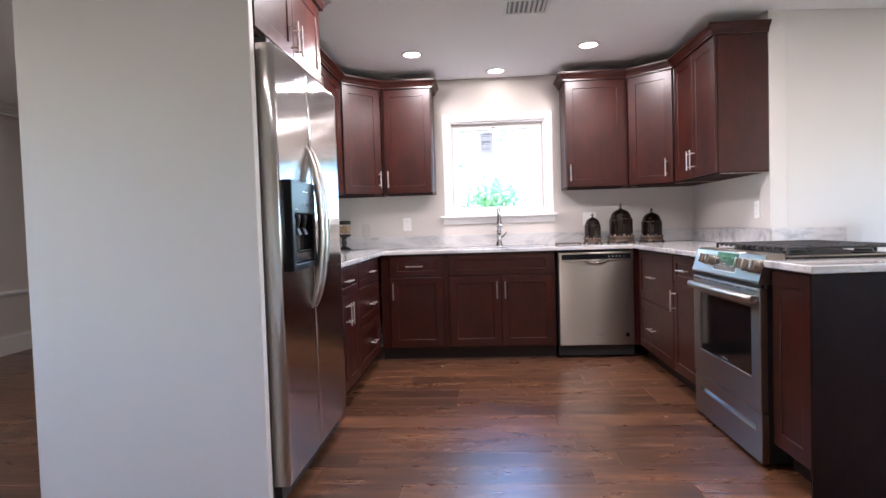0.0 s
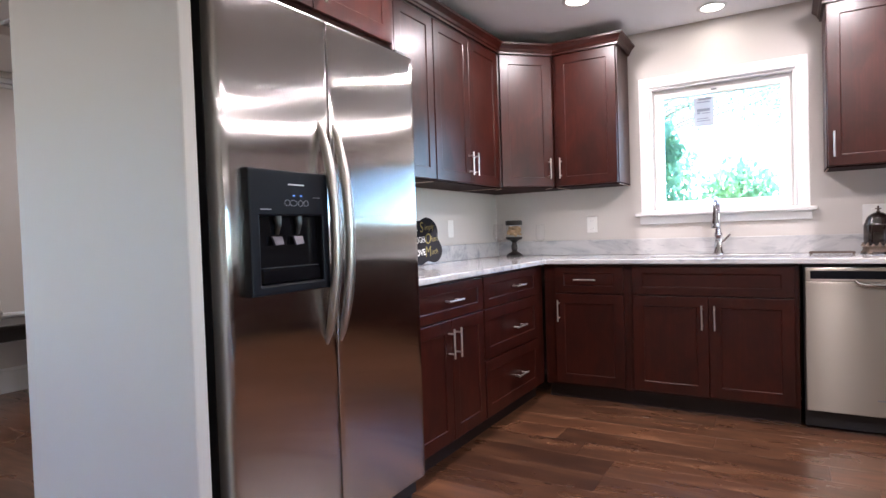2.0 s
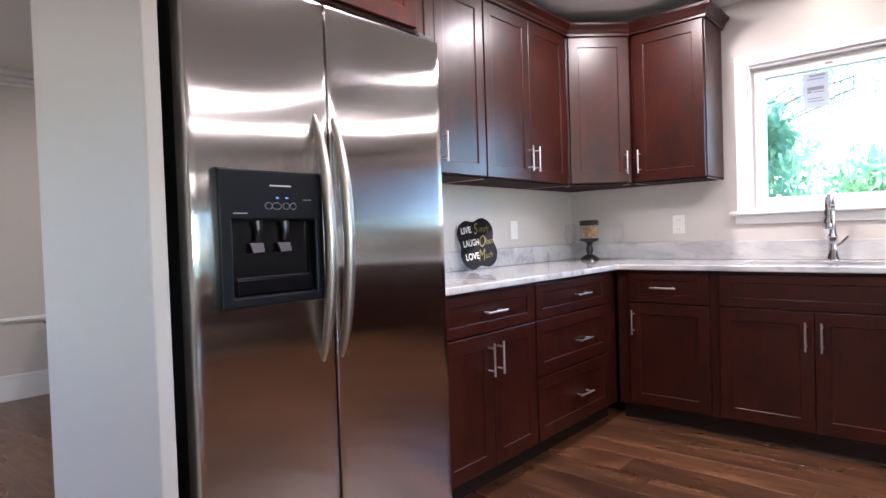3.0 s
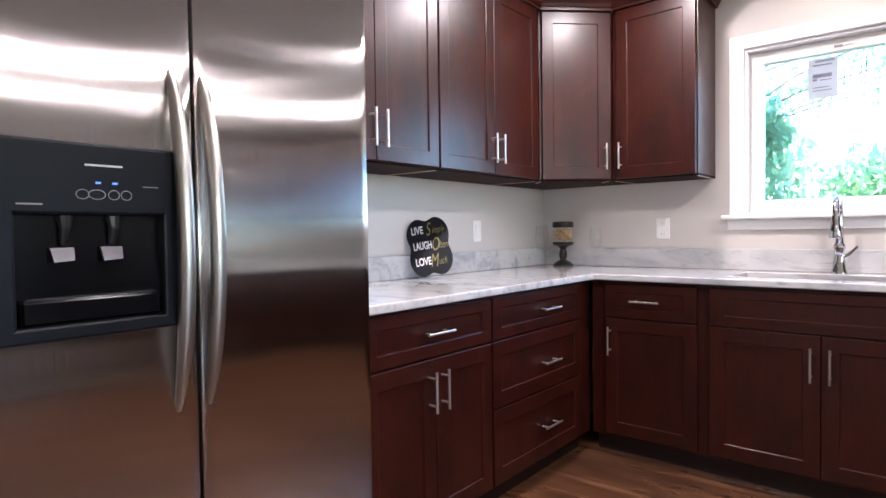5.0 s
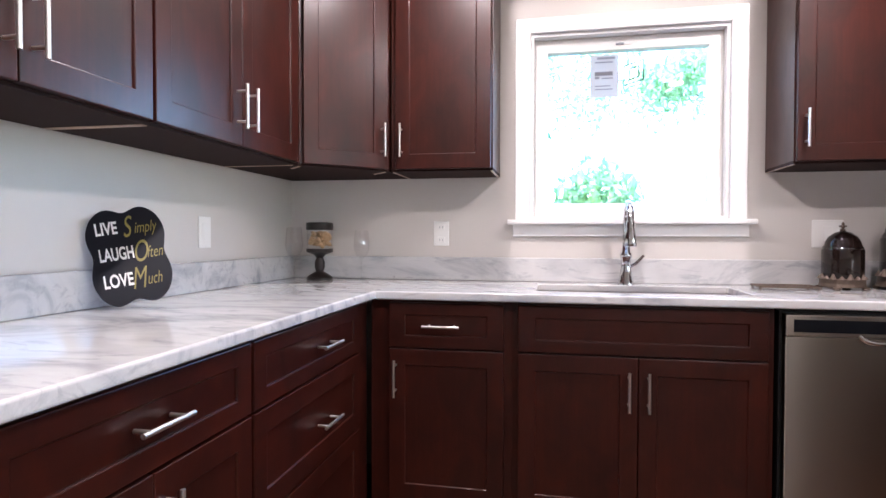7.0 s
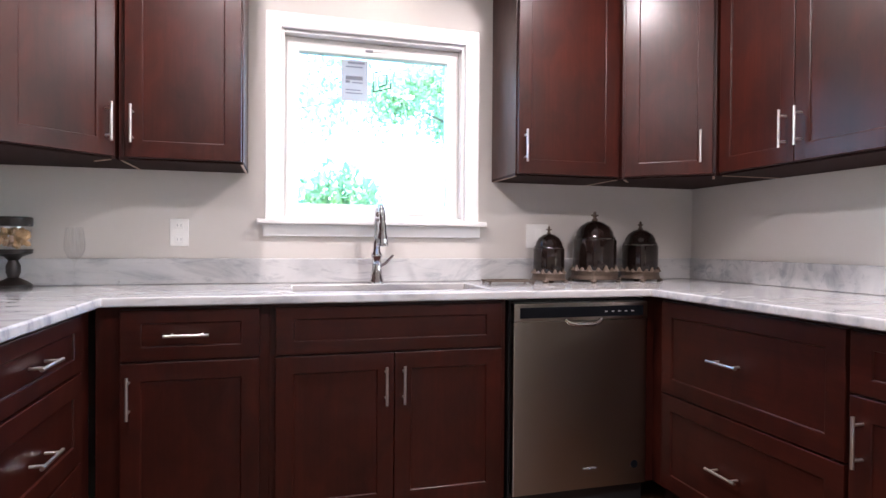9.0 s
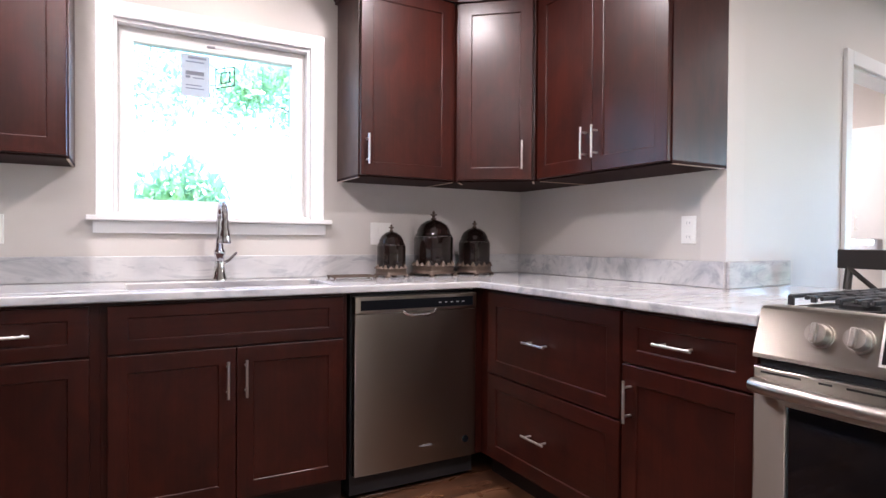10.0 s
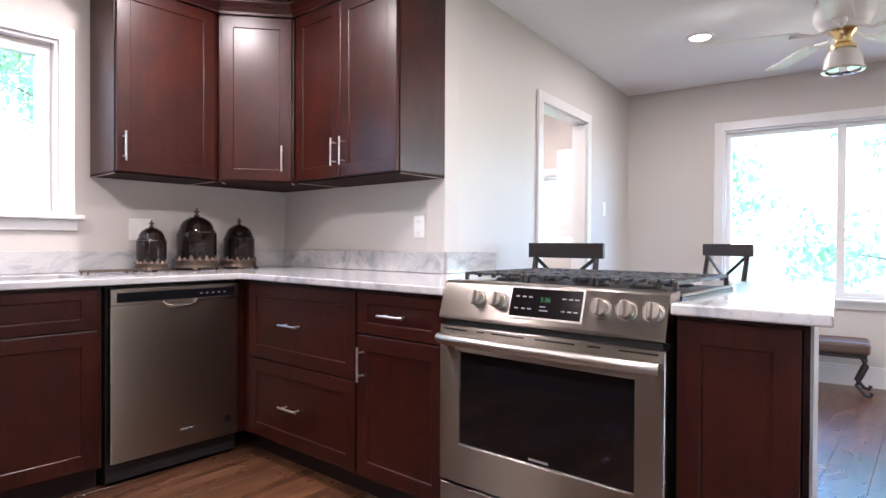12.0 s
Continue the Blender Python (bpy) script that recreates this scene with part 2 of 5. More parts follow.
def ring(bm, outer, inner, y0, y1, bevel=0.0):
    """A flat frame round an opening in one piece; outer and inner are (x0, z0, x1, z1)."""
    loop = lambda r, y: [bm.verts.new((x, y, z)) for x, z in ((r[0], r[1]), (r[2], r[1]), (r[2], r[3]), (r[0], r[3]))]
    a, b, c, d = loop(outer, y0), loop(inner, y0), loop(inner, y1), loop(outer, y1)
    faces = [bm.faces.new((m[k], m[(k + 1) % 4], n[(k + 1) % 4], n[k])) for m, n in ((a, b), (b, c), (c, d), (d, a)) for k in range(4)]
    if bevel:
        edges = [bm.edges.get((q[k], q[(k + 1) % 4])) for q in (a, b) for k in range(4)]
        bmesh.ops.bevel(bm, geom=edges, offset=bevel, segments=2, profile=0.5, affect="EDGES")


def framed(name, outer, inner, y0, y1, mat, parent, label="", bevel=0.0):
    bm = bmesh.new()
    ring(bm, outer, inner, y0, y1, bevel)
    return part(name, bm, mat, parent, label)


def lathe(bm, profile, n=28, cx=0.0, cy=0.0, square=0.0):
    """Turns (radius, height) pairs round the upright; square pushes the outline towards a rounded square."""
    rings = []
    for r, z in profile:
        ring = []
        for k in range(n):
            a = 2 * math.pi * k / n
            f = 1 / max(abs(math.cos(a)), abs(math.sin(a)))
            rr = r * (1 + square * (f - 1))
            ring.append(bm.verts.new((cx + rr * math.cos(a), cy + rr * math.sin(a), z)))
        rings.append(ring)
    for a, b in zip(rings, rings[1:]):
        for k in range(n):
            bm.faces.new((a[k], a[(k + 1) % n], b[(k + 1) % n], b[k]))
    bm.faces.new(rings[0][::-1])
    bm.faces.new(rings[-1])


def mesh_of(name, bm, mat, smooth=False):
    bmesh.ops.recalc_face_normals(bm, faces=bm.faces)
    me = bpy.data.meshes.new(name)
    bm.to_mesh(me)
    bm.free()
    me.materials.append(mat)
    if smooth:
        me.shade_smooth()
        me.set_sharp_from_angle(angle=radians(40))
    return me


def part(name, bm, mat, parent=None, label="", smooth=False):
    ob = new(name, mesh_of(name, bm, mat, smooth))
    if parent is not None:
        ob.parent = parent
    if label:
        ob["label"] = label
    return ob


def solid(name, boxes, mat, parent=None, label="", bevel=0.0, m=None):
    bm = bmesh.new()
    for b in boxes:
        box(bm, *b, bevel=bevel)
    ob = part(name, bm, mat, parent, label)
    if m is not None:
        ob.matrix_basis = m
    return ob


def thing(name, m, label, category, group="", kind=""):
    ob = new(name)
    ob.empty_display_size = 0.1
    ob.matrix_basis = m
    return tagged(ob, label, category, group, kind)


def structure(ob, label, category):
    return tagged(ob, label, category, kind="structure")


# ---- shell ----
DIN = pose(2.0, 3.757, 0, 0, 0, 5.5)        # dining side, set slightly off square
UW = 2.99                                    # dining wall length


def wall(name, m, length, thick, height, openings, label, z0=0.0, mat=None):
    """A wall along local x, its thickness along local y, with openings (x0, x1, z0, z1) right through it."""
    bm = bmesh.new()
    x = 0.0
    for a, b, lo, hi in sorted(openings):
        box(bm, x, 0, z0, a, thick, height)
        if lo > z0:
            box(bm, a, 0, z0, b, thick, lo)
        if hi < height:
            box(bm, a, 0, hi, b, thick, height)
        x = b
    box(bm, x, 0, z0, length, thick, height)
    ob = part(name, bm, mat or WALL)
    ob.matrix_basis = m
    return structure(ob, label, "wall")


WIN = (-0.155, 0.70, 1.20, 2.05)             # kitchen window opening: x0, x1, z0, z1
WX = -4.50                                   # face of the adjoining room's west wall
wall("wall_north", pose(XL - 0.26, YB, 0), 2.0 - XL + 0.26, 0.16, CEIL, [(WIN[0] - XL + 0.26, WIN[1] - XL + 0.26, WIN[2], WIN[3])], "warm grey painted wall with a window above the sink")
wall("wall_kitchen_east", pose(XR, 3.757, 0) @ pose(0, 0, 0, 0, 0, 90) @ pose(0, -0.11, 0), YB - 3.757, 0.11, CEIL, [], "warm grey painted wall behind the corner cabinets")
solid("wall_kitchen_west", [(XL - 0.26, 1.984, 0, XL, YB, CEIL)], WALL)
structure(bpy.data.objects["wall_kitchen_west"], "warm grey painted wall behind the refrigerator and cabinets", "wall")
solid("wall_fridge_end", [(XL - 0.315, 1.942, 0, -0.735, 1.984, CEIL)], WALL, bevel=0.003)
structure(bpy.data.objects["wall_fridge_end"], "plain warm grey end wall beside the refrigerator", "wall")
DOOR = (1.12, 1.93, 2.01)
wall("wall_dining_north", DIN, UW + 0.15, 0.11, CEIL, [(DOOR[0], DOOR[1], 0.0, DOOR[2])], "pale warm grey wall with a cased doorway")
EASTWALL = DIN @ pose(UW, 0.0, 0, 0, 0, -90)  # local x runs back along the wall from the corner
BIGWIN = (0.81, 2.46, 0.66, 2.03)
wall("wall_dining_east", EASTWALL @ pose(-2.2, 0, 0), 9.5, 0.16, CEIL, [(0.9, 1.7, 1.05, 1.75), (5.7, 7.5, 0.95, 2.03), (BIGWIN[0] + 2.2, BIGWIN[1] + 2.2, BIGWIN[2], BIGWIN[3])], "warm grey wall with a wide sliding window")
wall("wall_south", pose(-4.9, -3.0, 0) @ pose(0, -0.15, 0), 12.0, 0.15, CEIL, [], "plain warm grey wall behind the open living area")
wall("wall_west", pose(WX, -3.0, 0, 0, 0, 90), 9.2, 0.15, CEIL, [(1.2, 2.6, 0.8, 2.05)], "warm grey wall of the adjoining room")
wall("wall_adjoining_north", pose(-4.9, 6.2, 0), 3.3, 0.15, CEIL, [], "warm grey end wall of the adjoining room")
wall("wall_adjoining_east", pose(XL - 0.26, YB + 0.161, 0, 0, 0, 90), 0.898, 0.11, CEIL, [], "warm grey return wall of the adjoining room")
wall("wall_laundry_north", DIN @ pose(0.0, 1.55, 0), UW, 0.12, CEIL, [], "plain wall of the small side room")
solid("ceiling", [(-5.0, -3.2, CEIL, 6.0, 5.8, CEIL + 0.12)], CEILING)
structure(bpy.data.objects["ceiling"], "flat white painted ceiling", "ceiling")
solid("ceiling_adjoining", [(-5.0, 5.801, CEIL, XL - 0.26, 6.4, CEIL + 0.12)], CEILING)
structure(bpy.data.objects["ceiling_adjoining"], "flat white painted ceiling of the adjoining room", "ceiling")
floor = solid("floor", [(-5.0, -3.2, -0.12, 7.2, 6.4, -0.013)], BLACK_MATTE)
structure(floor, "brown walnut-look plank floor", "floor")
solid("wall_peninsula", [(1.99, 2.158, 0, 2.09, 3.757, 0.882)], WALL)
structure(bpy.data.objects["wall_peninsula"], "low warm grey wall under the breakfast bar", "wall")


def casing(name, m, x0, x1, z0, z1, w, label, sill=False, proud=0.02):
    """White flat trim round an opening; local x along the wall, the room on the -y side."""
    t = thing(name, m, label, "window trim" if sill else "door trim", kind="structure")
    for nm, b in (("left_casing", (x0 - w, -proud, z0, x0, 0, z1 + w)), ("right_casing", (x1, -proud, z0, x1 + w, 0, z1 + w)), ("head_casing", (x0, -proud, z1, x1, 0, z1 + w))):
        solid(nm, [b], TRIM, t, bevel=0.003)
    if sill:
        solid("window_sill", [(x0 - w - 0.035, -0.05, z0 - 0.022, x1 + w + 0.035, 0.0, z0)], TRIM, t, bevel=0.004)
        solid("apron", [(x0 - w - 0.01, -0.018, z0 - 0.076, x1 + w + 0.01, 0, z0 - 0.022)], TRIM, t, bevel=0.003)
    return t


casing("window_trim", pose(0, YB, 0), *WIN, 0.068, "white painted window casing with a projecting sill", True)
casing("doorway_trim", DIN, DOOR[0], DOOR[1], 0.0, DOOR[2], 0.07, "white painted door casing around an open doorway")
solid("door_jamb", [(DOOR[0], 0, 0, DOOR[0] + 0.012, 0.11, DOOR[2]), (DOOR[1] - 0.012, 0, 0, DOOR[1], 0.11, DOOR[2]), (DOOR[0] + 0.012, 0, DOOR[2] - 0.012, DOOR[1] - 0.012, 0.11, DOOR[2])], TRIM, m=DIN)
structure(bpy.data.objects["door_jamb"], "white painted door jamb", "door jamb")
casing("wide_window_trim", EASTWALL, *BIGWIN, 0.072, "white painted casing of the wide window", True)


def window(name, m, x0, x1, z0, z1, frame, label, mullion=None):
    t = thing(name, m, label, "window", kind="structure")
    framed("jamb_liner", (x0, z0, x1, z1), (x0 + 0.014, z0 + 0.014, x1 - 0.014, z1 - 0.014), 0.0, 0.12, TRIM, t)
    a, b, c, d = x0 + 0.014, x1 - 0.014, z0 + 0.014, z1 - 0.014
    framed("window_frame", (a, c, b, d), (a + frame, c + frame, b - frame, d - frame), 0.05, 0.10, PLASTIC, t, bevel=0.004)
    spans = [(a + frame, b - frame)]
    if mullion:
        solid("mullion", [(mullion - 0.03, 0.045, c, mullion + 0.03, 0.105, d)], PLASTIC, t, bevel=0.004)
        spans = [(a + frame, mullion - 0.03), (mullion + 0.03, b - frame)]
    for p, q in spans:
        pane = solid("pane", [(p, 0.072, c + frame, q, 0.077, d - frame)], PANE, t)
        pane.visible_shadow = False
    return t


w1 = window("window_1", pose(0, YB, 0), *WIN, 0.062, "white vinyl casement window over the sink, closed")
window("window_2", EASTWALL, *BIGWIN, 0.035, "wide white sliding window, closed", 1.635)
window("window_3", EASTWALL @ pose(-2.2, 0, 0), 0.9, 1.7, 1.05, 1.75, 0.03, "small bright window of the side room")
# windows 4 and 5 are unseen, added as openings for the side fill
window("window_4", pose(WX, -3.0, 0, 0, 0, 90), 1.2, 2.6, 0.8, 2.05, 0.04, "white window of the adjoining room, added out of view")
window("window_5", EASTWALL, 3.5, 5.3, 0.95, 2.03, 0.05, "wide white window of the living area, added out of view", 4.4)


def baseboard(m, x0, x1, h=0.14):
    bm = bmesh.new()
    box(bm, x0, -0.014, 0, x1, 0, h - 0.03, bevel=0.002)
    box(bm, x0, -0.010, h - 0.029, x1, 0, h, bevel=0.004)
    ob = part("baseboard", bm, TRIM)
    ob.matrix_basis = m
    structure(ob, "tall white painted baseboard", "baseboard")


baseboard(DIN, 0.12, DOOR[0] - 0.071)
baseboard(DIN, DOOR[1] + 0.071, UW - 0.02)
baseboard(EASTWALL, 0.02, 6.6, 0.16)
baseboard(pose(WX, 6.0, 0, 0, 0, 90) @ pose(-9.0, 0, 0), 0.05, 9.18, 0.19)


# ---- cabinets ----
def slab_door(bm, x0, z0, x1, z1, rail=0.062, thick=0.02, recess=0.006):
    """Shaker front: stiles, rails and a recessed flat panel; its face at local y = 0."""
    g = 0.0015
    x0, x1, z0, z1 = x0 + g, x1 - g, z0 + g, z1 - g
    rz = min(rail, (z1 - z0) * 0.27)
    a, b, c, d = x0 + rail, x1 - rail, z0 + rz, z1 - rz
    quad = lambda p, q, r, t, y: [bm.verts.new(v) for v in ((p, y, r), (q, y, r), (q, y, t), (p, y, t))]
    back, face, lip, panel = quad(x0, x1, z0, z1, thick), quad(x0, x1, z0, z1, 0), quad(a, b, c, d, 0), quad(a + 0.002, b - 0.002, c + 0.002, d - 0.002, recess)
    for m, n in ((back, face), (face, lip), (lip, panel)):
        for k in range(4):
            bm.faces.new((m[k], m[(k + 1) % 4], n[(k + 1) % 4], n[k]))
    bm.faces.new(panel), bm.faces.new(back[::-1])
    edges = [bm.edges.get((f[k], f[(k + 1) % 4])) for f in (face, lip) for k in range(4)]
    bmesh.ops.bevel(bm, geom=edges, offset=0.0026, segments=2, profile=0.5, affect="EDGES")


def bar_handle(parent, x, z, length=0.14, upright=True):
    bm = bmesh.new()
    h = length / 2
    d = (0, 0, 1) if upright else (1, 0, 0)
    end = lambda s: (x + s * h * d[0], -0.034, z + s * h * d[2])
    cyl(bm, end(-1), end(1), 0.0052, n=14)
    for s in (-0.68, 0.68):
        p = end(s)
        cyl(bm, p, (p[0], 0.001, p[2]), 0.0045, n=10)
    return part("handle", bm, SATIN, parent, "brushed nickel bar handle", True)


def front(cab, name, x0, z0, x1, z1, handles=(), mat=None):
    bm = bmesh.new()
    slab_door(bm, x0, z0, x1, z1)
    d = part(name, bm, mat or (CHERRY_H if name == "drawer" else CHERRY), cab)
    for hx, hz, up in handles:
        bar_handle(d, hx, hz, 0.14, up)
    return d


def base_unit(m, w, label, fronts, depth=0.60, end_left=False):
    """fronts: (name, x0, z0, x1, z1, handles). The door faces stand at local y = 0."""
    cab = thing("base_cabinet", m, label, "kitchen cabinet", "fitted base cabinets")
    solid("body", [(0.0, 0.021, 0.10, w, depth, 0.883)], CHERRY, cab, bevel=0.001)
    solid("toe_kick", [(0.0, 0.085, 0.0, w, 0.10, 0.10)], TOE, cab)
    for f in fronts:
        front(cab, *f)
    return cab


def upper_unit(m, w, label, doors, z0=1.40, z1=2.305, depth=0.325):
    cab = thing("wall_cabinet", m, label, "kitchen cabinet", "wall-hung cabinets")
    t = 0.016
    solid("body", [(0, 0.021, z0 + 0.010, w, depth, z1)], CHERRY, cab)
    solid("bottom_panel", [(0, 0.021, z0 - 0.002, w, depth, z0 + 0.0098)], UNDER, cab, "dark matte underside")
    for ex in (0.002, w - 0.010):
        solid("edge_band", [(ex, 0.03, z0 - 0.0045, ex + 0.008, depth - 0.01, z0 - 0.0022)], RAW, cab, "pale unfinished bottom edge")
    for d in doors:
        front(cab, "door", *d)
    return cab


LEFT, BACK, RIGHT = (lambda y: pose(-0.735, y, 0, 0, 0, 90)), (lambda x: pose(x, 4.55, 0)), (lambda y: pose(1.345, y, 0, 0, 0, -90))
L_UP, B_UP, R_UP = (lambda y: pose(-1.01, y, 0, 0, 0, 90)), (lambda x: pose(x, 4.81, 0)), (lambda y: pose(1.655, y, 0, 0, 0, -90))
Z1, Z2, Z3 = 0.70, 0.425, 0.115

base_unit(LEFT(2.99), 0.69, "dark cherry base cabinet with a drawer above two doors", [
    ("drawer", 0.005, Z1, 0.685, 0.872, [(0.345, 0.787, False)]),
    ("door", 0.005, Z3, 0.345, Z1 - 0.004, [(0.312, 0.585, True)]),
    ("door", 0.345, Z3, 0.685, Z1 - 0.004, [(0.378, 0.585, True)])])
base_unit(LEFT(3.68), 0.895, "dark cherry base cabinet with three stacked drawers", [
    ("drawer", 0.005, Z1, 0.76, 0.872, [(0.43, 0.787, False)]),
    ("drawer", 0.005, Z2, 0.76, Z1 - 0.004, [(0.43, 0.548, False)]),
    ("drawer", 0.005, Z3, 0.76, Z2 - 0.004, [(0.43, 0.262, False)])])
base_unit(BACK(-0.735), 0.545, "dark cherry base cabinet with one drawer above a single door", [
    ("drawer", 0.075, Z1, 0.515, 0.872, [(0.282, 0.786, False)]),
    ("door", 0.075, Z3, 0.515, Z1 - 0.004, [(0.104, 0.585, True)])])
base_unit(BACK(-0.19), 0.885, "dark cherry sink base cabinet with a false front and two doors", [
    ("false_front", 0.02, Z1, 0.865, 0.872, [], CHERRY_H),
    ("door", 0.02, Z3, 0.443, Z1 - 0.004, [(0.41, 0.578, True)]),
    ("door", 0.443, Z3, 0.865, Z1 - 0.004, [(0.476, 0.578, True)])])
deep = base_unit(RIGHT(4.575), 0.895, "dark cherry base cabinet with two deep drawers", [
    ("drawer", 0.085, 0.50, 0.89, 0.872, [(0.455, 0.685, False)]),
    ("drawer", 0.085, Z3, 0.89, 0.496, [(0.455, 0.30, False)])])
solid("filler", [(-0.012, -0.024, 0.10, 0.004, 0.0205, 0.883)], CHERRY, deep)
base_unit(RIGHT(3.68), 0.487, "dark cherry base cabinet with a drawer above a narrow door", [
    ("drawer", 0.005, Z1, 0.48, 0.872, [(0.228, 0.785, False)]),
    ("door", 0.005, Z3, 0.48, Z1 - 0.004, [(0.045, 0.577, True)])])
bar_end = base_unit(RIGHT(2.392), 0.300, "dark cherry end cabinet of the peninsula with a plain door", [
    ("door", 0.006, Z3, 0.298, 0.872, [])], 0.64)
# this end faces away from the light; its shade is in the colour
solid("end_panel", [(0.3005, -0.004, 0.0, 0.314, 0.64, 0.883)], CHERRY_END_SHADED, bar_end, "cherry end panel, its shade put into a near-black colour", bevel=0.0015)
for ob in bar_end.children:                   # the end follows the bar's askew cut
    for v in ob.data.vertices:
        if v.co.x > 0.2990:
            v.co.x -= max(0.0, v.co.y) * 0.14

upper_unit(pose(-0.735, 1.99, 0, 0, 0, 90), 0.965, "dark cherry cabinet above the refrigerator with two doors", [
    (0.01, 1.89, 0.475, 2.295, [(0.445, 1.985, True)]), (0.475, 1.89, 0.94, 2.295, [(0.505, 1.985, True)])], 1.88, 2.305, 0.60)
upper_unit(L_UP(2.958), 0.745, "tall dark cherry wall cabinet with two doors", [
    (0.004, 1.405, 0.375, 2.295, [(0.345, 1.525, True)]), (0.375, 1.405, 0.742, 2.295, [(0.405, 1.525, True)])])
upper_unit(L_UP(3.703), 0.83, "tall dark cherry wall cabinet with two doors beside the corner", [
    (0.004, 1.405, 0.41, 2.295, [(0.38, 1.525, True)]), (0.41, 1.405, 0.815, 2.295, [(0.445, 1.525, True)])])
upper_unit(B_UP(-0.73), 0.435, "dark cherry wall cabinet with one door beside the window", [
    (0.02, 1.405, 0.43, 2.295, [(0.05, 1.525, True)])])
upper_unit(B_UP(0.84), 0.515, "dark cherry wall cabinet with one door beside the window", [
    (0.004, 1.405, 0.495, 2.295, [(0.034, 1.525, True)])])
upper_unit(R_UP(4.555), 0.80, "dark cherry wall cabinet with two doors at the wall's end", [
    (0.015, 1.405, 0.395, 2.295, [(0.36, 1.53, True)]), (0.395, 1.405, 0.795, 2.295, [(0.428, 1.53, True)])], depth=0.34)


def corner_unit(m, w, pts, label, handle_x):
    """Diagonal corner cabinet: one door on the slant and a five-sided body."""
    cab = thing("corner_cabinet", m, label, "kitchen cabinet", "wall-hung cabinets")
    inv = m.inverted()
    k = len(pts)
    for name, z0, z1, mat in (("body", 1.41, 2.305, CHERRY), ("bottom_panel", 1.398, 1.4098, UNDER)):
        bm = bmesh.new()
        low = [bm.verts.new(inv @ Vector((x, y, z0))) for x, y in pts]
        up = [bm.verts.new(inv @ Vector((x, y, z1))) for x, y in pts]
        bm.faces.new(low[::-1]), bm.faces.new(up)
        for i in range(k):
            bm.faces.new((low[i], low[(i + 1) % k], up[(i + 1) % k], up[i]))
        part(name, bm, mat, cab)
    for ex in (0.004, w - 0.014):
        solid("edge_band", [(ex, 0.03, 1.3955, ex + 0.010, 0.13, 1.3978)], RAW, cab, "pale unfinished bottom edge")
    front(cab, "door", 0.012, 1.405, w - 0.012, 2.295, [(handle_x, 1.525, True)])
    return cab


def slant(p, q):
    d = Vector((q[0] - p[0], q[1] - p[1]))
    return pose(p[0], p[1], 0, 0, 0, math.degrees(math.atan2(d.y, d.x))), d.length


m, w = slant((-1.01, 4.533), (-0.73, 4.81))
corner_unit(m, w, [(-1.021, 4.545), (-0.742, 4.821), (-0.731, 5.135), (-1.335, 5.135), (-1.335, 4.534)], "dark cherry diagonal corner wall cabinet with one door", w - 0.042)
m, w = slant((1.355, 4.81), (1.655, 4.555))
corner_unit(m, w, [(1.356, 5.135), (1.366, 4.824), (1.666, 4.569), (1.995, 4.556), (1.995, 5.135)], "dark cherry diagonal corner wall cabinet with one door", w - 0.062)


def crown(name, path, z):
    """Crown moulding swept along the cabinet tops with mitred corners; the profile grows to the right of the path."""
    prof = [(0.0, 0.0), (0.014, 0.0), (0.014, 0.014), (0.020, 0.018), (0.026, 0.034), (0.044, 0.052), (0.050, 0.056), (0.050, 0.070), (0.0, 0.070)]
    pts = [Vector(p) for p in path]
    bm = bmesh.new()
    rings = []
    for i, p in enumerate(pts):
        a = (pts[i] - pts[i - 1]).normalized() if i else None
        b = (pts[i + 1] - pts[i]).normalized() if i < len(pts) - 1 else None
        na = Vector((a.y, -a.x)) if a else None
        nb = Vector((b.y, -b.x)) if b else None
        if na and nb:
            nrm = (na + nb).normalized()
            nrm = nrm / max(0.3, nrm.dot(na))
        else:
            nrm = na or nb
        rings.append([bm.verts.new((p.x + nrm.x * d, p.y + nrm.y * d, z + h)) for d, h in prof])
    k = len(prof)
    for a, b in zip(rings, rings[1:]):
        for i in range(k):
            bm.faces.new((a[i], a[(i + 1) % k], b[(i + 1) % k], b[i]))
    bm.faces.new(rings[0]), bm.faces.new(rings[-1][::-1])
    ob = part(name, bm, CHERRY_H)
    return structure(ob, "dark cherry crown moulding on the wall cabinets", "moulding")


crown("crown_trim_west", [(-0.735, 1.99), (-0.735, 2.957), (-1.01, 2.957), (-1.01, 4.533), (-0.73, 4.81), (-0.295, 4.81), (-0.295, 5.138)], 2.297)
crown("crown_trim_east", [(0.84, 5.138), (0.84, 4.81), (1.355, 4.81), (1.655, 4.555), (1.655, 3.755), (1.998, 3.755)], 2.297)


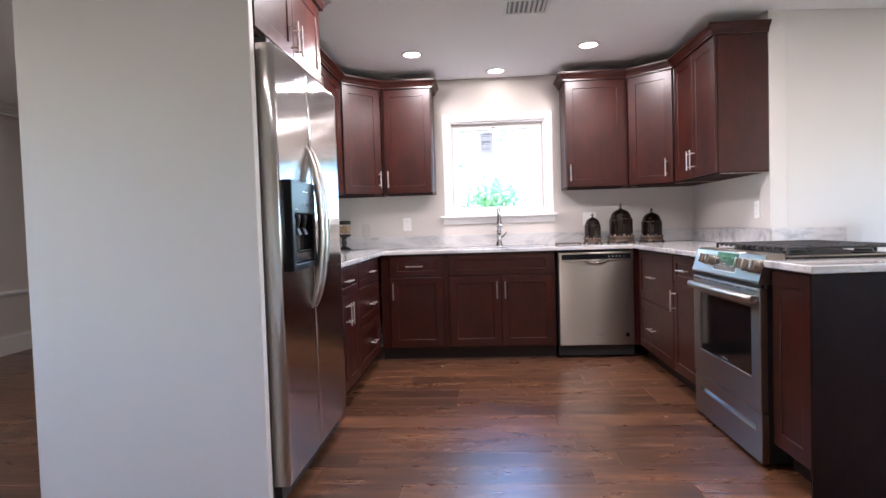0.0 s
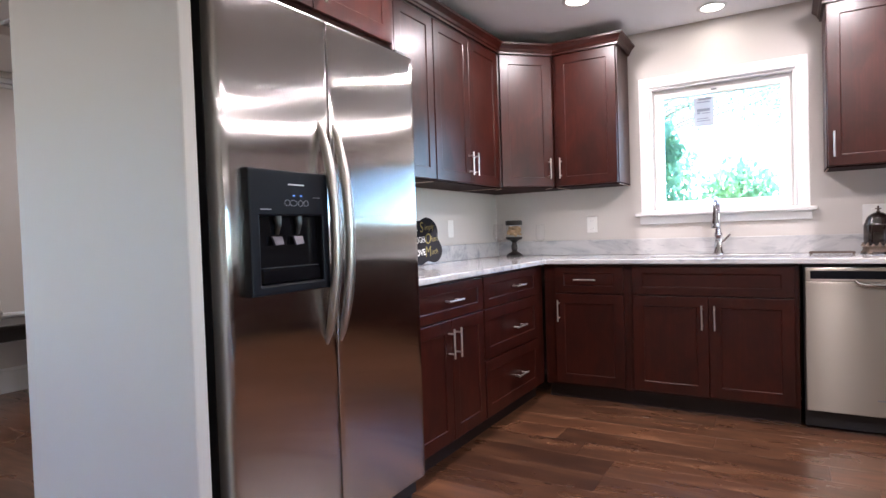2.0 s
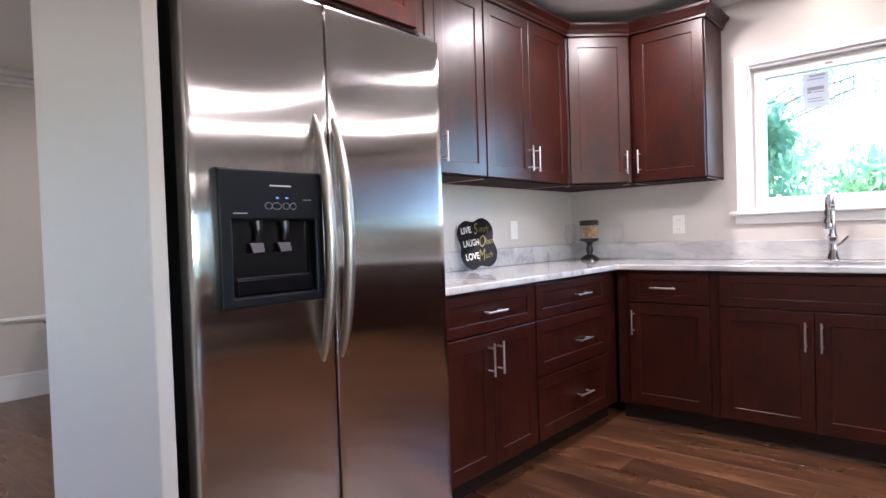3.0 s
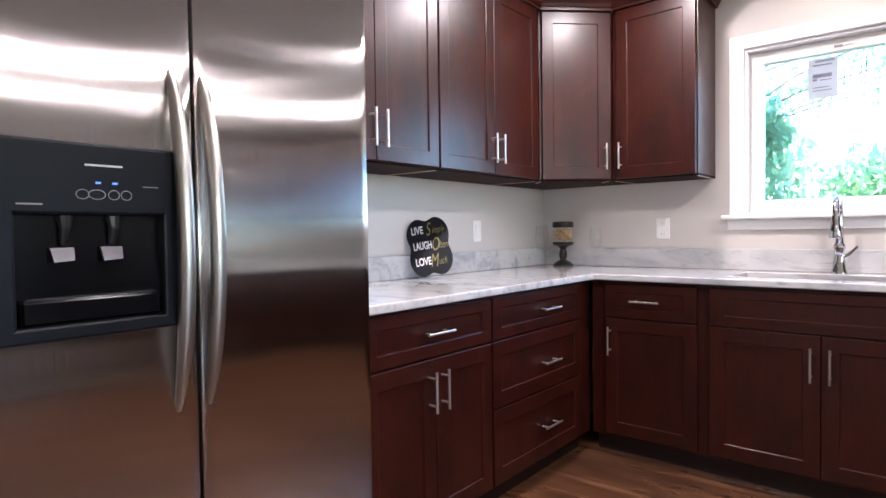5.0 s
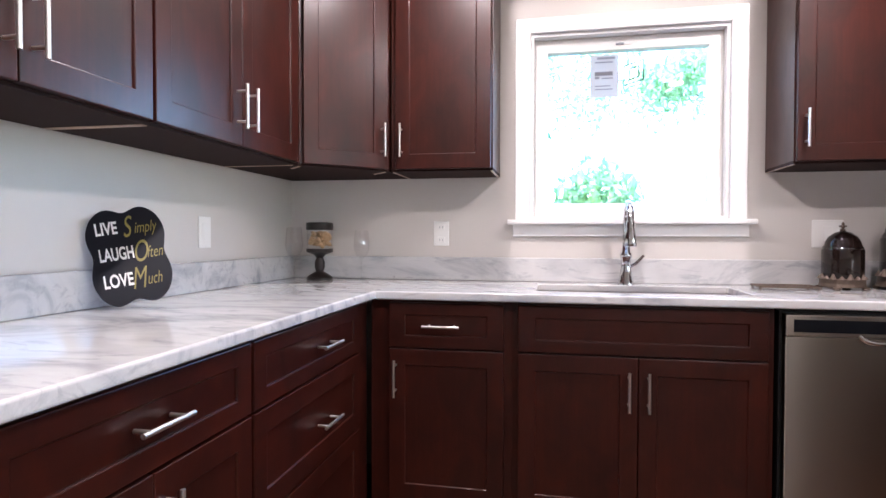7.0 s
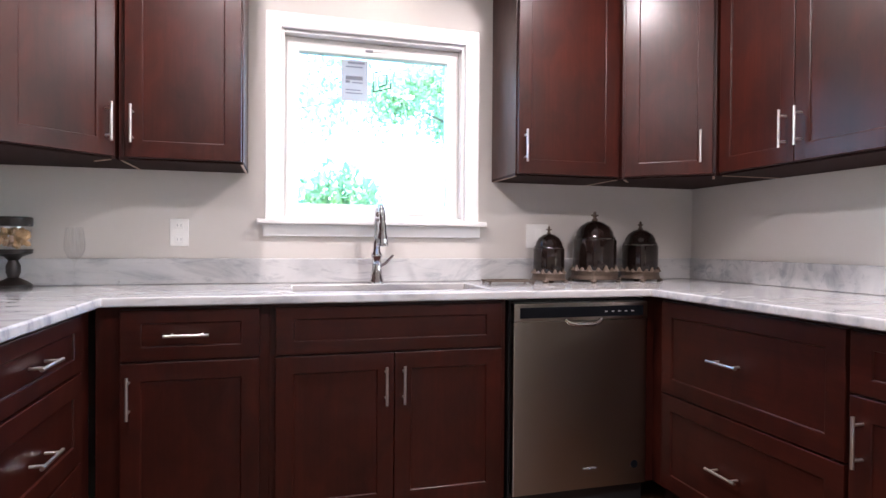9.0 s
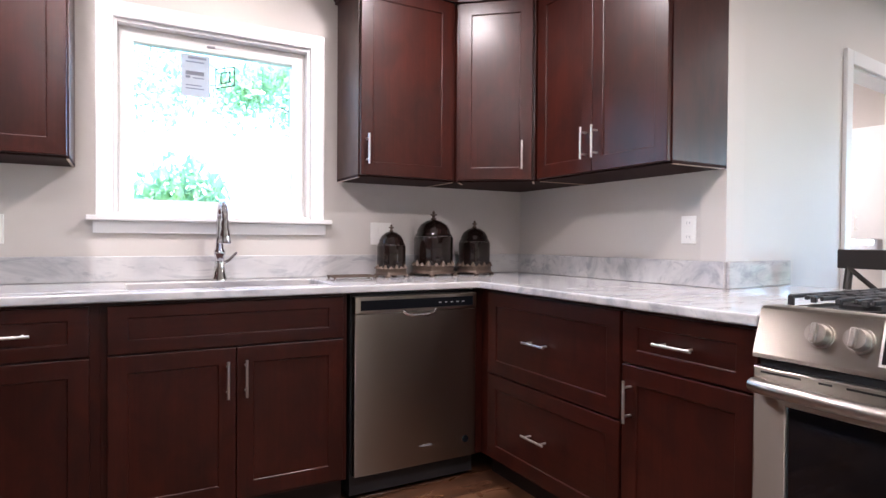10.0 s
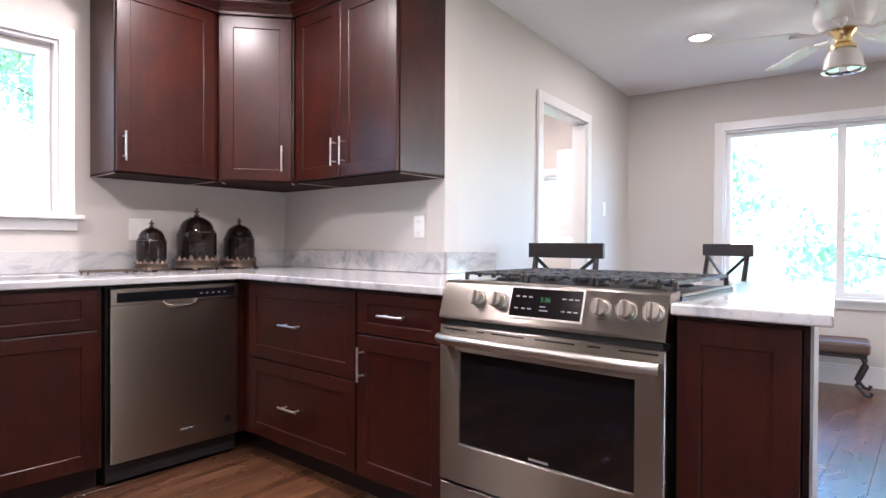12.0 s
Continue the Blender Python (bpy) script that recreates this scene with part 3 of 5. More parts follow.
# ---- worktop ----
def sheet(bm, xs, ys, filled, z0, z1, bevel):
    """A slab from the filled cells of a grid, with open edges closed and rounded."""
    grid = {}

    def vert(i, j, k):
        if (i, j, k) not in grid:
            grid[(i, j, k)] = bm.verts.new((xs[i], ys[j], (z0, z1)[k]))
        return grid[(i, j, k)]

    on = lambda i, j: (i, j) in filled
    for i, j in filled:
        bm.faces.new([vert(*c, 1) for c in ((i, j), (i + 1, j), (i + 1, j + 1), (i, j + 1))])
        bm.faces.new([vert(*c, 0) for c in ((i, j), (i, j + 1), (i + 1, j + 1), (i + 1, j))])
        for di, dj, a, b in ((0, -1, (0, 0), (1, 0)), (1, 0, (1, 0), (1, 1)), (0, 1, (1, 1), (0, 1)), (-1, 0, (0, 1), (0, 0))):
            if not on(i + di, j + dj):
                p, q = (i + a[0], j + a[1]), (i + b[0], j + b[1])
                bm.faces.new([vert(*p, 0), vert(*q, 0), vert(*q, 1), vert(*p, 1)])
    bmesh.ops.recalc_face_normals(bm, faces=bm.faces)
    edges = [e for e in bm.edges if len(e.link_faces) == 2 and e.calc_face_angle(0) > 0.5]
    bmesh.ops.bevel(bm, geom=edges, offset=bevel, segments=3, profile=0.5, affect="EDGES", clamp_overlap=True)


TOP = 0.915
xs = [-1.338, -0.705, -0.11, 0.66, 1.315, 1.985, 2.47]
ys = [2.03, 2.394, 2.985, 3.186, 3.752, 4.52, 4.66, 5.0, 5.138]
cells = {(0, j) for j in range(2, 8)} | {(i, j) for i in range(1, 5) for j in (5, 6, 7)} | {(4, 3), (4, 4), (4, 0), (5, 0), (5, 1), (5, 2), (5, 3)}
cells -= {(2, 6)}
bm = bmesh.new()
sheet(bm, xs, ys, cells, 0.884, TOP, 0.006)
for v in bm.verts:                            # the bar's end is cut slightly askew
    if v.co.y < 2.2:
        v.co.y += (v.co.x - 1.315) * 0.11
tagged(part("countertop", bm, MARBLE), "white marble countertop with grey veins, wrapping the kitchen", "countertop")

for nm, b in (("back", (-1.318, 5.12, TOP + 0.0005, 1.98, 5.1385, 1.025)), ("west", (-1.3385, 2.985, TOP + 0.0005, -1.32, 5.1385, 1.025)), ("east", (1.9815, 3.753, TOP + 0.0005, 1.9985, 5.1385, 1.025))):
    ob = solid("backsplash", [b], MARBLE, bevel=0.003)
    tagged(ob, "low white and grey marble backsplash strip on the wall", "backsplash", "backsplash strips")
ob = solid("backsplash", [(-0.002, -0.019, TOP + 0.0005, 0.50, -0.0015, 1.025)], MARBLE, bevel=0.003, m=DIN)
tagged(ob, "low marble backsplash strip beside the breakfast bar", "backsplash", "backsplash strips")


# ---- sink and tap ----
sink = thing("sink", pose(0.275, 4.83, 0), "undermounted stainless steel sink set in the marble top", "sink")
bm = bmesh.new()
w, d, t = 0.385, 0.17, 0.004
for b in ((-w - t, -d - t, 0.70, w + t, d + t, 0.704), (-w - t, -d - t, 0.704, -w, d + t, 0.8835), (w, -d - t, 0.704, w + t, d + t, 0.8835), (-w, -d - t, 0.704, w, -d, 0.8835), (-w, d, 0.704, w, d + t, 0.8835)):
    box(bm, *b)
part("basin", bm, STEEL, sink)
bm = bmesh.new()
cyl(bm, (0, 0, 0.7045), (0, 0, 0.708), 0.045, n=24)
part("drain", bm, CHROME, sink)

tap = thing("kitchen_faucet", pose(0.264, 5.06, TOP) @ Matrix.Diagonal((1.3, 1.0, 1.02, 1)), "polished chrome pull-down kitchen faucet behind the sink", "faucet")
bm = bmesh.new()
lathe(bm, [(0.027, 0.0), (0.027, 0.008), (0.022, 0.02), (0.017, 0.07), (0.016, 0.11), (0.020, 0.118), (0.020, 0.128), (0.014, 0.14), (0.012, 0.2)], 24)
part("base", bm, CHROME, tap, smooth=True)
bm = bmesh.new()
arc = [(0, 0, 0.19), (0, 0, 0.25)] + [(0, -0.075 + 0.075 * math.cos(a), 0.27 + 0.075 * math.sin(a)) for a in (math.pi * k / 10 for k in range(11))] + [(0, -0.15, 0.25)]
tube(bm, arc, 0.011, 14)
part("spout", bm, CHROME, tap, smooth=True)
bm = bmesh.new()
lathe(bm, [(0.012, 0.262), (0.014, 0.25), (0.014, 0.23), (0.018, 0.20), (0.021, 0.17), (0.019, 0.163)], 20, 0, -0.15)
part("spray_head", bm, CHROME, tap, smooth=True)
bm = bmesh.new()
tube(bm, [(0.014, -0.002, 0.075), (0.03, -0.012, 0.088), (0.055, -0.022, 0.125)], [0.009, 0.007, 0.005], 10)
part("lever", bm, CHROME, tap, smooth=True)


# ---- dishwasher ----
dw = thing("dishwasher", pose(0.715, 4.545, 0), "stainless steel dishwasher with a dark control strip, closed", "dishwasher")
solid("tub", [(0.0, 0.04, 0.02, 0.605, 0.58, 0.872)], BLACK_MATTE, dw)
bm = bmesh.new()
box(bm, 0.006, 0.0, 0.108, 0.60, 0.038, 0.79, bevel=0.004, segments=2)
part("door", bm, STEEL, dw)
bm = bmesh.new()
box(bm, 0.006, -0.004, 0.792, 0.60, 0.038, 0.864, bevel=0.004, segments=2)
panel = part("control_panel", bm, STEEL, dw)
solid("control_strip", [(0.03, -0.0055, 0.806, 0.578, -0.0042, 0.848)], CHARCOAL, panel, "dark grey control strip")
bm = bmesh.new()
tube(bm, [(0.225, -0.003, 0.797), (0.24, -0.010, 0.783), (0.27, -0.014, 0.776), (0.34, -0.014, 0.776), (0.37, -0.010, 0.783), (0.385, -0.003, 0.797)], 0.009, 10)
part("pocket_handle", bm, CHROME, dw, "curved lip of the pocket handle", True)
bm = bmesh.new()
cyl(bm, (0.545, -0.003, 0.19), (0.545, 0.001, 0.19), 0.016, n=24)
part("badge", bm, CHARCOAL, dw, "small round badge")
solid("maker_plate", [(0.31, -0.0012, 0.188, 0.37, 0.001, 0.196)], GREY_PRINT, dw)
solid("kick_plate", [(0.006, 0.06, 0.01, 0.60, 0.07, 0.10)], BLACK_MATTE, dw)
bm = bmesh.new()
for k in range(5):
    box(bm, 0.40 + 0.03 * k, -0.0062, 0.824, 0.412 + 0.03 * k, -0.0056, 0.828)
tagged(part("print_marks", bm, PRINT, panel), kind="stuff")


# ---- refrigerator ----
PADDLE = material("lavender_grey_plastic", (0.022, 0.021, 0.036), 0.35)
FX = -0.675
fr = thing("refrigerator", pose(FX, 2.03, 0, 0, 0, 90), "stainless steel side-by-side refrigerator with a water dispenser", "refrigerator")
W_FR, SEAM = 0.945, 0.425
solid("body", [(-0.009, 0.075, 0.035, W_FR - 0.004, 0.655, 1.80)], BLACK, fr, "black painted cabinet", bevel=0.004)


def fridge_door(name, x0, x1):
    """A door skin that bows very slightly outward, with rounded upright edges."""
    bm = bmesh.new()
    steps = [-1, -0.995, -0.985, -0.9, -0.6, -0.3, 0, 0.3, 0.6, 0.9, 0.985, 0.995, 1]
    prof = []
    for s in steps:
        e = max(0.0, (abs(s) - 0.985) / 0.015)
        prof.append((x0 + (x1 - x0) * (s + 1) / 2, 0.0006 * s * s + 0.004 * e * e))
    prof = [(x0, 0.07)] + [(x0, 0.03)] + prof + [(x1, 0.03), (x1, 0.07)]
    zs = [0.095, 0.10, 1.825, 1.832]
    rows = []
    for i, z in enumerate(zs):
        g = 0.004 if i in (0, 3) else 0.0
        rows.append([bm.verts.new((x, y + (g if y < 0.03 else 0), z)) for x, y in prof])
    for a, b in zip(rows, rows[1:]):
        for k in range(len(prof) - 1):
            bm.faces.new((a[k], a[k + 1], b[k + 1], b[k]))
        bm.faces.new((a[-1], a[0], b[0], b[-1]))
    bm.faces.new(rows[0][::-1]), bm.faces.new(rows[-1])
    return part(name, bm, FRIDGE_STEEL, fr, smooth=True)


fz = fridge_door("freezer_door", -0.013, SEAM - 0.004)
rd = fridge_door("fresh_food_door", SEAM + 0.004, W_FR)


def bow_handle(parent, x):
    bm = bmesh.new()
    pts, rs = [], []
    for k in range(25):
        s = -1 + 2 * k / 24
        pts.append((x, 0.006 - 0.062 * (1 - s * s) ** 0.8, 1.12 + 0.368 * s))
        rs.append(0.009 + 0.009 * (1 - s ** 4))
    tube(bm, pts, rs, 12, 0.8)
    return part("handle", bm, HANDLE_STEEL, parent, "bowed satin metal handle", True)


bow_handle(fz, SEAM - 0.050)
bow_handle(rd, SEAM + 0.020)
dp = framed("dispenser", (0.045, 0.942, 0.372, 1.312), (0.082, 0.972, 0.340, 1.175), -0.030, 0.006, CHARCOAL, fz, "charcoal plastic ice and water dispenser", 0.006)
solid("recess", [(0.082, -0.004, 0.972, 0.340, 0.001, 1.175)], RECESS, dp, "black dispenser recess")
for px in (0.158, 0.243):
    bm = bmesh.new()
    ring_pts = [(px - 0.020, 1.114), (px + 0.020, 1.114), (px + 0.018, 1.090), (px - 0.016, 1.087)]
    lo = [bm.verts.new((x, -0.016 - 0.010 * (z < 1.1), z)) for x, z in ring_pts]
    hi = [bm.verts.new((x, -0.008 - 0.010 * (z < 1.1), z)) for x, z in ring_pts]
    bm.faces.new(lo), bm.faces.new(hi[::-1])
    for k in range(4):
        bm.faces.new((lo[k], lo[(k + 1) % 4], hi[(k + 1) % 4], hi[k]))
    part("paddle", bm, PADDLE, dp, "lavender grey dispensing paddle")
    bm = bmesh.new()
    tube(bm, [(px + 0.006, -0.012, 1.172), (px + 0.006, -0.016, 1.15), (px + 0.002, -0.012, 1.119)], [0.014, 0.010, 0.006], 10)
    part("nozzle", bm, BLACK, dp, "black nozzle")
bm = bmesh.new()
box(bm, 0.088, -0.026, 0.9725, 0.334, -0.0045, 1.02, bevel=0.006)
part("drip_tray", bm, RECESS, dp, "glossy black drip tray")
bm = bmesh.new()
for k in range(6):
    box(bm, 0.10, -0.024 + 0.0034 * k, 1.0202, 0.322, -0.0228 + 0.0034 * k, 1.022)
part("drip_grille", bm, BLACK_MATTE, dp)
solid("maker_mark", [(0.195, -0.0308, 1.268, 0.262, -0.0299, 1.2715)], PRINT, dp)
bm = bmesh.new()
for cx, rx in ((0.190, 0.011), (0.215, 0.015), (0.245, 0.010), (0.268, 0.010)):
    ring_loop = [(cx + rx * math.cos(a), -0.0304, 1.214 + 0.009 * math.sin(a)) for a in (math.pi * k / 8 for k in range(17))]
    tube(bm, ring_loop, 0.0007, 5)
box(bm, 0.300, -0.0308, 1.232, 0.330, -0.0299, 1.2335)
box(bm, 0.085, -0.0308, 1.192, 0.125, -0.0299, 1.195)
tagged(part("print_marks", bm, GREY_PRINT, dp), kind="stuff")
for px in (0.213, 0.243):
    solid("indicator", [(px, -0.0309, 1.2345, px + 0.009, -0.0299, 1.2385)], BLUE_GLOW, dp, "lit blue indicator")
solid("base_grille", [(0.01, 0.045, 0.02, W_FR - 0.01, 0.075, 0.09)], BLACK_MATTE, fr)
for px in (0.0, W_FR - 0.07):
    solid("hinge_cover", [(px, 0.03, 1.833, px + 0.07, 0.14, 1.86)], BLACK_MATTE, fr, bevel=0.004)
for px in (0.04, W_FR - 0.04):
    bm = bmesh.new()
    cyl(bm, (px, 0.07, 0.0), (px, 0.07, 0.036), 0.018, n=14)
    part("foot", bm, BLACK_MATTE, fr)


# ---- range ----
rg = thing("gas_range", pose(1.298, 3.182, 0, 0, 0, -90), "stainless steel slide-in gas range with black grates", "range")
RW = 0.785
solid("body", [(0.004, 0.03, 0.02, RW - 0.004, 0.66, 0.905)], BLACK, rg, bevel=0.002)
bm = bmesh.new()
prof = [(0.022, 0.806), (-0.004, 0.812), (-0.004, 0.822), (0.030, 0.934), (0.042, 0.940), (0.11, 0.940), (0.11, 0.806)]
a = [bm.verts.new((0.0, y, z)) for y, z in prof]
b = [bm.verts.new((RW, y, z)) for y, z in prof]
for k in range(len(prof)):
    bm.faces.new((a[k], a[(k + 1) % len(prof)], b[(k + 1) % len(prof)], b[k]))
bm.faces.new(a[::-1]), bm.faces.new(b)
cp = part("control_panel", bm, STEEL, rg)
TILT_P = math.degrees(math.atan2(0.034, 0.112))
FACE = pose(0, -0.004, 0.822, -TILT_P)       # local x along, z up the slanted face


def on_face(ob):
    ob.matrix_basis = FACE
    return ob


scr = on_face(solid("display", [(0.287, -0.003, 0.022, 0.535, 0.001, 0.112)], DARK_GLASS, cp, "black glass touch display", bevel=0.001))
on_face(solid("display_trim", [(0.281, -0.002, 0.016, 0.541, -0.0002, 0.0215), (0.281, -0.002, 0.1125, 0.541, -0.0002, 0.118), (0.281, -0.002, 0.0215, 0.2865, -0.0002, 0.1125), (0.5355, -0.002, 0.0215, 0.541, -0.0002, 0.1125)], SATIN, cp))
bm = bmesh.new()
for r, z in enumerate((0.083, 0.045)):
    for k, x in enumerate((0.305, 0.33, 0.352, 0.47, 0.492, 0.512)):
        box(bm, x, -0.0036, z, x + 0.013, -0.0031, z + 0.004)
box(bm, 0.395, -0.0036, 0.055, 0.415, -0.0031, 0.058)
box(bm, 0.395, -0.0036, 0.043, 0.425, -0.0031, 0.046)
tagged(on_face(part("print_marks", bm, GREY_PRINT, cp)), kind="stuff")
txt = bpy.data.curves.new("clock_digits", "FONT")
txt.body, txt.size, txt.align_x = "3:26", 0.021, "CENTER"
txt.extrude = 0.0002
txt.materials.append(GREEN_GLOW)
dg = new("clock_digits", txt)
dg.parent = cp
dg.matrix_basis = FACE @ pose(0.412, -0.0034, 0.072, 90)
dg["label"] = "green clock digits"
for kx in (0.157, 0.24, 0.596, 0.672, 0.747):
    bm = bmesh.new()
    cyl(bm, (kx, 0.0, 0.066), (kx, -0.006, 0.066), 0.030, n=28)
    cyl(bm, (kx, -0.006, 0.066), (kx, -0.030, 0.066), 0.025, 0.0235, 28)
    box(bm, kx - 0.0065, -0.042, 0.043, kx + 0.0065, -0.028, 0.089, bevel=0.003)
    knob = on_face(part("knob", bm, KNOB_STEEL, cp, "satin metal burner knob", True))
solid("gap", [(0.012, 0.012, 0.789, RW - 0.012, 0.03, 0.806)], BLACK_MATTE, rg)
od = framed("oven_door", (0.0, 0.248, RW, 0.788), (0.085, 0.385, RW - 0.085, 0.70), 0.0, 0.032, STEEL, rg, bevel=0.004)
solid("oven_window", [(0.085, 0.008, 0.385, RW - 0.085, 0.014, 0.70)], DARK_GLASS, od, "dark oven glass")
for x0, x1 in ((0.02, 0.12), (0.16, 0.19), (0.22, 0.345), (0.385, 0.52), (0.56, 0.60), (0.655, 0.765)):
    solid("vent_slot", [(x0, -0.0006, 0.773, x1, 0.002, 0.778)], BLACK, od)
bm = bmesh.new()
tube(bm, [(0.012, -0.020, 0.743), (0.05, -0.034, 0.743), (RW / 4, -0.038, 0.743), (RW / 2, -0.041, 0.743), (RW * 0.75, -0.038, 0.743), (RW - 0.05, -0.034, 0.743), (RW - 0.012, -0.022, 0.743)], 0.018, 20)
box(bm, 0.010, -0.034, 0.737, 0.034, 0.001, 0.759, bevel=0.003)
box(bm, RW - 0.034, -0.034, 0.737, RW - 0.010, 0.001, 0.759, bevel=0.003)
part("handle", bm, HANDLE_STEEL, od, "wide stainless door handle", True)
solid("maker_plate", [(0.36, 0.0065, 0.394, 0.43, 0.0078, 0.401)], GREY_PRINT, od)
dr = framed("drawer", (0.0, 0.018, RW, 0.238), (0.06, 0.150, RW - 0.06, 0.178), 0.004, 0.034, STEEL, rg, bevel=0.003)
solid("finger_recess", [(0.06, 0.022, 0.150, RW - 0.06, 0.034, 0.178)], CHROME, dr, "recessed drawer pull")
solid("cooktop", [(-0.004, 0.11, 0.906, RW + 0.004, 0.655, 0.925)], COOKTOP, rg, "black enamel cooktop", bevel=0.003)
solid("side_strip", [(-0.006, 0.112, 0.9255, 0.004, 0.655, 0.932)], STEEL, rg)
solid("side_strip", [(RW - 0.004, 0.112, 0.9255, RW + 0.006, 0.655, 0.932)], STEEL, rg)
for bx, by, r in ((0.14, 0.22, 0.045), (0.14, 0.52, 0.036), (RW / 2, 0.37, 0.05), (RW - 0.14, 0.22, 0.05), (RW - 0.14, 0.52, 0.036)):
    bm = bmesh.new()
    lathe(bm, [(r + 0.012, 0.9255), (r + 0.012, 0.934), (r, 0.936), (r, 0.946), (r - 0.006, 0.949)], 24, bx, by)
    part("burner", bm, IRON, rg, smooth=True)


def grate(x0, x1):
    bm = bmesh.new()
    zt, y0, y1 = 0.967, 0.128, 0.645
    xm, ym = (x0 + x1) / 2, (y0 + y1) / 2
    bar = lambda a, b, c, d, lo=0.011: box(bm, min(a, c) - 0.0045, min(b, d) - 0.0045, zt - lo, max(a, c) + 0.0045, max(b, d) + 0.0045, zt, bevel=0.0018)
    for x in (x0 + 0.008, xm, x1 - 0.008):
        bar(x, y0, x, y1)
    for x in (x0 + 0.048, x0 + 0.086, x1 - 0.086, x1 - 0.048):
        for a, b in ((y0, y0 + 0.105), (ym - 0.105, ym + 0.105), (y1 - 0.105, y1)):
            bar(x, a, x, b)
    for y in (y0 + 0.075, ym - 0.075, ym + 0.075, y1 - 0.075):
        bar(x0 + 0.008, y, x1 - 0.008, y)
    bar(x0 + 0.008, y1, x1 - 0.008, y1)
    bar(x0 + 0.008, ym, x1 - 0.008, ym)
    for x in (x0 + 0.008, x0 + 0.066, xm, x1 - 0.066, x1 - 0.008):
        for y in (y0, y1):
            box(bm, x - 0.007, y - 0.006, 0.9255 if x in (x0 + 0.008, x1 - 0.008) else 0.950, x + 0.007, y + 0.006, zt - 0.002, bevel=0.002)
    part("grate", bm, IRON, rg, "black cast iron grate")


for k in range(3):
    grate(0.012 + k * 0.256, 0.262 + k * 0.256)


# ---- ceiling fixtures ----
can0 = None
# the added fill lights out of view get the same fixture
for cx, cy in CANS_AND_FILL:
    if can0 is None:
        can0 = thing("recessed_light", pose(cx, cy, CEIL), "round white recessed ceiling light, switched on; those out of view are added fill", "ceiling light", "recessed ceiling lights")
        bm = bmesh.new()
        lathe(bm, [(0.088, -0.001), (0.088, -0.004), (0.080, -0.008), (0.064, -0.006), (0.062, -0.001)], 32)
        part("trim_ring", bm, TRIM, can0, smooth=True)
        bm = bmesh.new()
        cyl(bm, (0, 0, -0.004), (0, 0, -0.001), 0.061, n=28)
        part("lens", bm, LENS, can0, "glowing lens")
    else:
        copy_thing(can0, pose(cx, cy, CEIL))


def ceiling_vent(x, y, w, d):
    v = thing("ceiling_vent", pose(x, y, CEIL), "white metal louvred air vent in the ceiling", "air vent", "ceiling vents")
    h = 0.022
    solid("frame", [(-w / 2 - h, -d / 2 - h, -0.012, w / 2 + h, -d / 2, -0.001), (-w / 2 - h, d / 2, -0.012, w / 2 + h, d / 2 + h, -0.001), (-w / 2 - h, -d / 2, -0.012, -w / 2, d / 2, -0.001), (w / 2, -d / 2, -0.012, w / 2 + h, d / 2, -0.001)], TRIM, v, bevel=0.002)
    solid("backing", [(-w / 2, -d / 2, -0.003, w / 2, d / 2, -0.001)], GREY_PRINT, v)
    n = int(w / 0.028)
    for k in range(n):
        x0 = -w / 2 + (k + 0.5) * w / n
        s = solid("slat", [(-0.009, -d / 2, -0.0012, 0.009, d / 2, 0.0012)], TRIM, v)
        s.matrix_basis = pose(x0, 0, -0.011, 0, 40 if x0 > 0 else -40, 0)
    return v


ceiling_vent(0.42, 3.44, 0.24, 0.20)
ceiling_vent(-3.35, 2.75, 0.30, 0.24)

fan = thing("ceiling_fan", pose(3.64, 2.26, CEIL, 0, 0, 38) @ Matrix.Scale(1.24, 4), "white ceiling fan with brass fittings and a glass shade, at rest", "ceiling fan")
BRASS = material("polished_brass", (0.72, 0.55, 0.28), 0.22, 1.0)
SHADE = material("frosted_glass_shade", (0.85, 0.83, 0.78), 0.35)
nodes_of(SHADE)[2].inputs["Transmission Weight"].default_value = 0.3
bm = bmesh.new()
lathe(bm, [(0.10, -0.001), (0.115, -0.02), (0.118, -0.09), (0.10, -0.125), (0.07, -0.14)], 32)
part("motor_housing", bm, PLASTIC, fan, smooth=True)
bm = bmesh.new()
lathe(bm, [(0.05, -0.14), (0.055, -0.15), (0.035, -0.175), (0.035, -0.20), (0.05, -0.215), (0.05, -0.23)], 24)
part("hub", bm, BRASS, fan, "brass light fitter", True)
bm = bmesh.new()
lathe(bm, [(0.038, -0.228), (0.058, -0.242), (0.070, -0.265), (0.076, -0.300), (0.078, -0.318), (0.074, -0.318), (0.072, -0.300), (0.066, -0.268), (0.054, -0.246), (0.034, -0.232)], 28)
part("shade", bm, SHADE, fan, "frosted glass bell shade", True)
bm = bmesh.new()
lathe(bm, [(0.077, -0.318), (0.083, -0.320), (0.084, -0.326), (0.080, -0.329), (0.070, -0.326), (0.072, -0.319)], 28)
part("rim", bm, CHROME, fan, "bright metal rim of the shade", True)
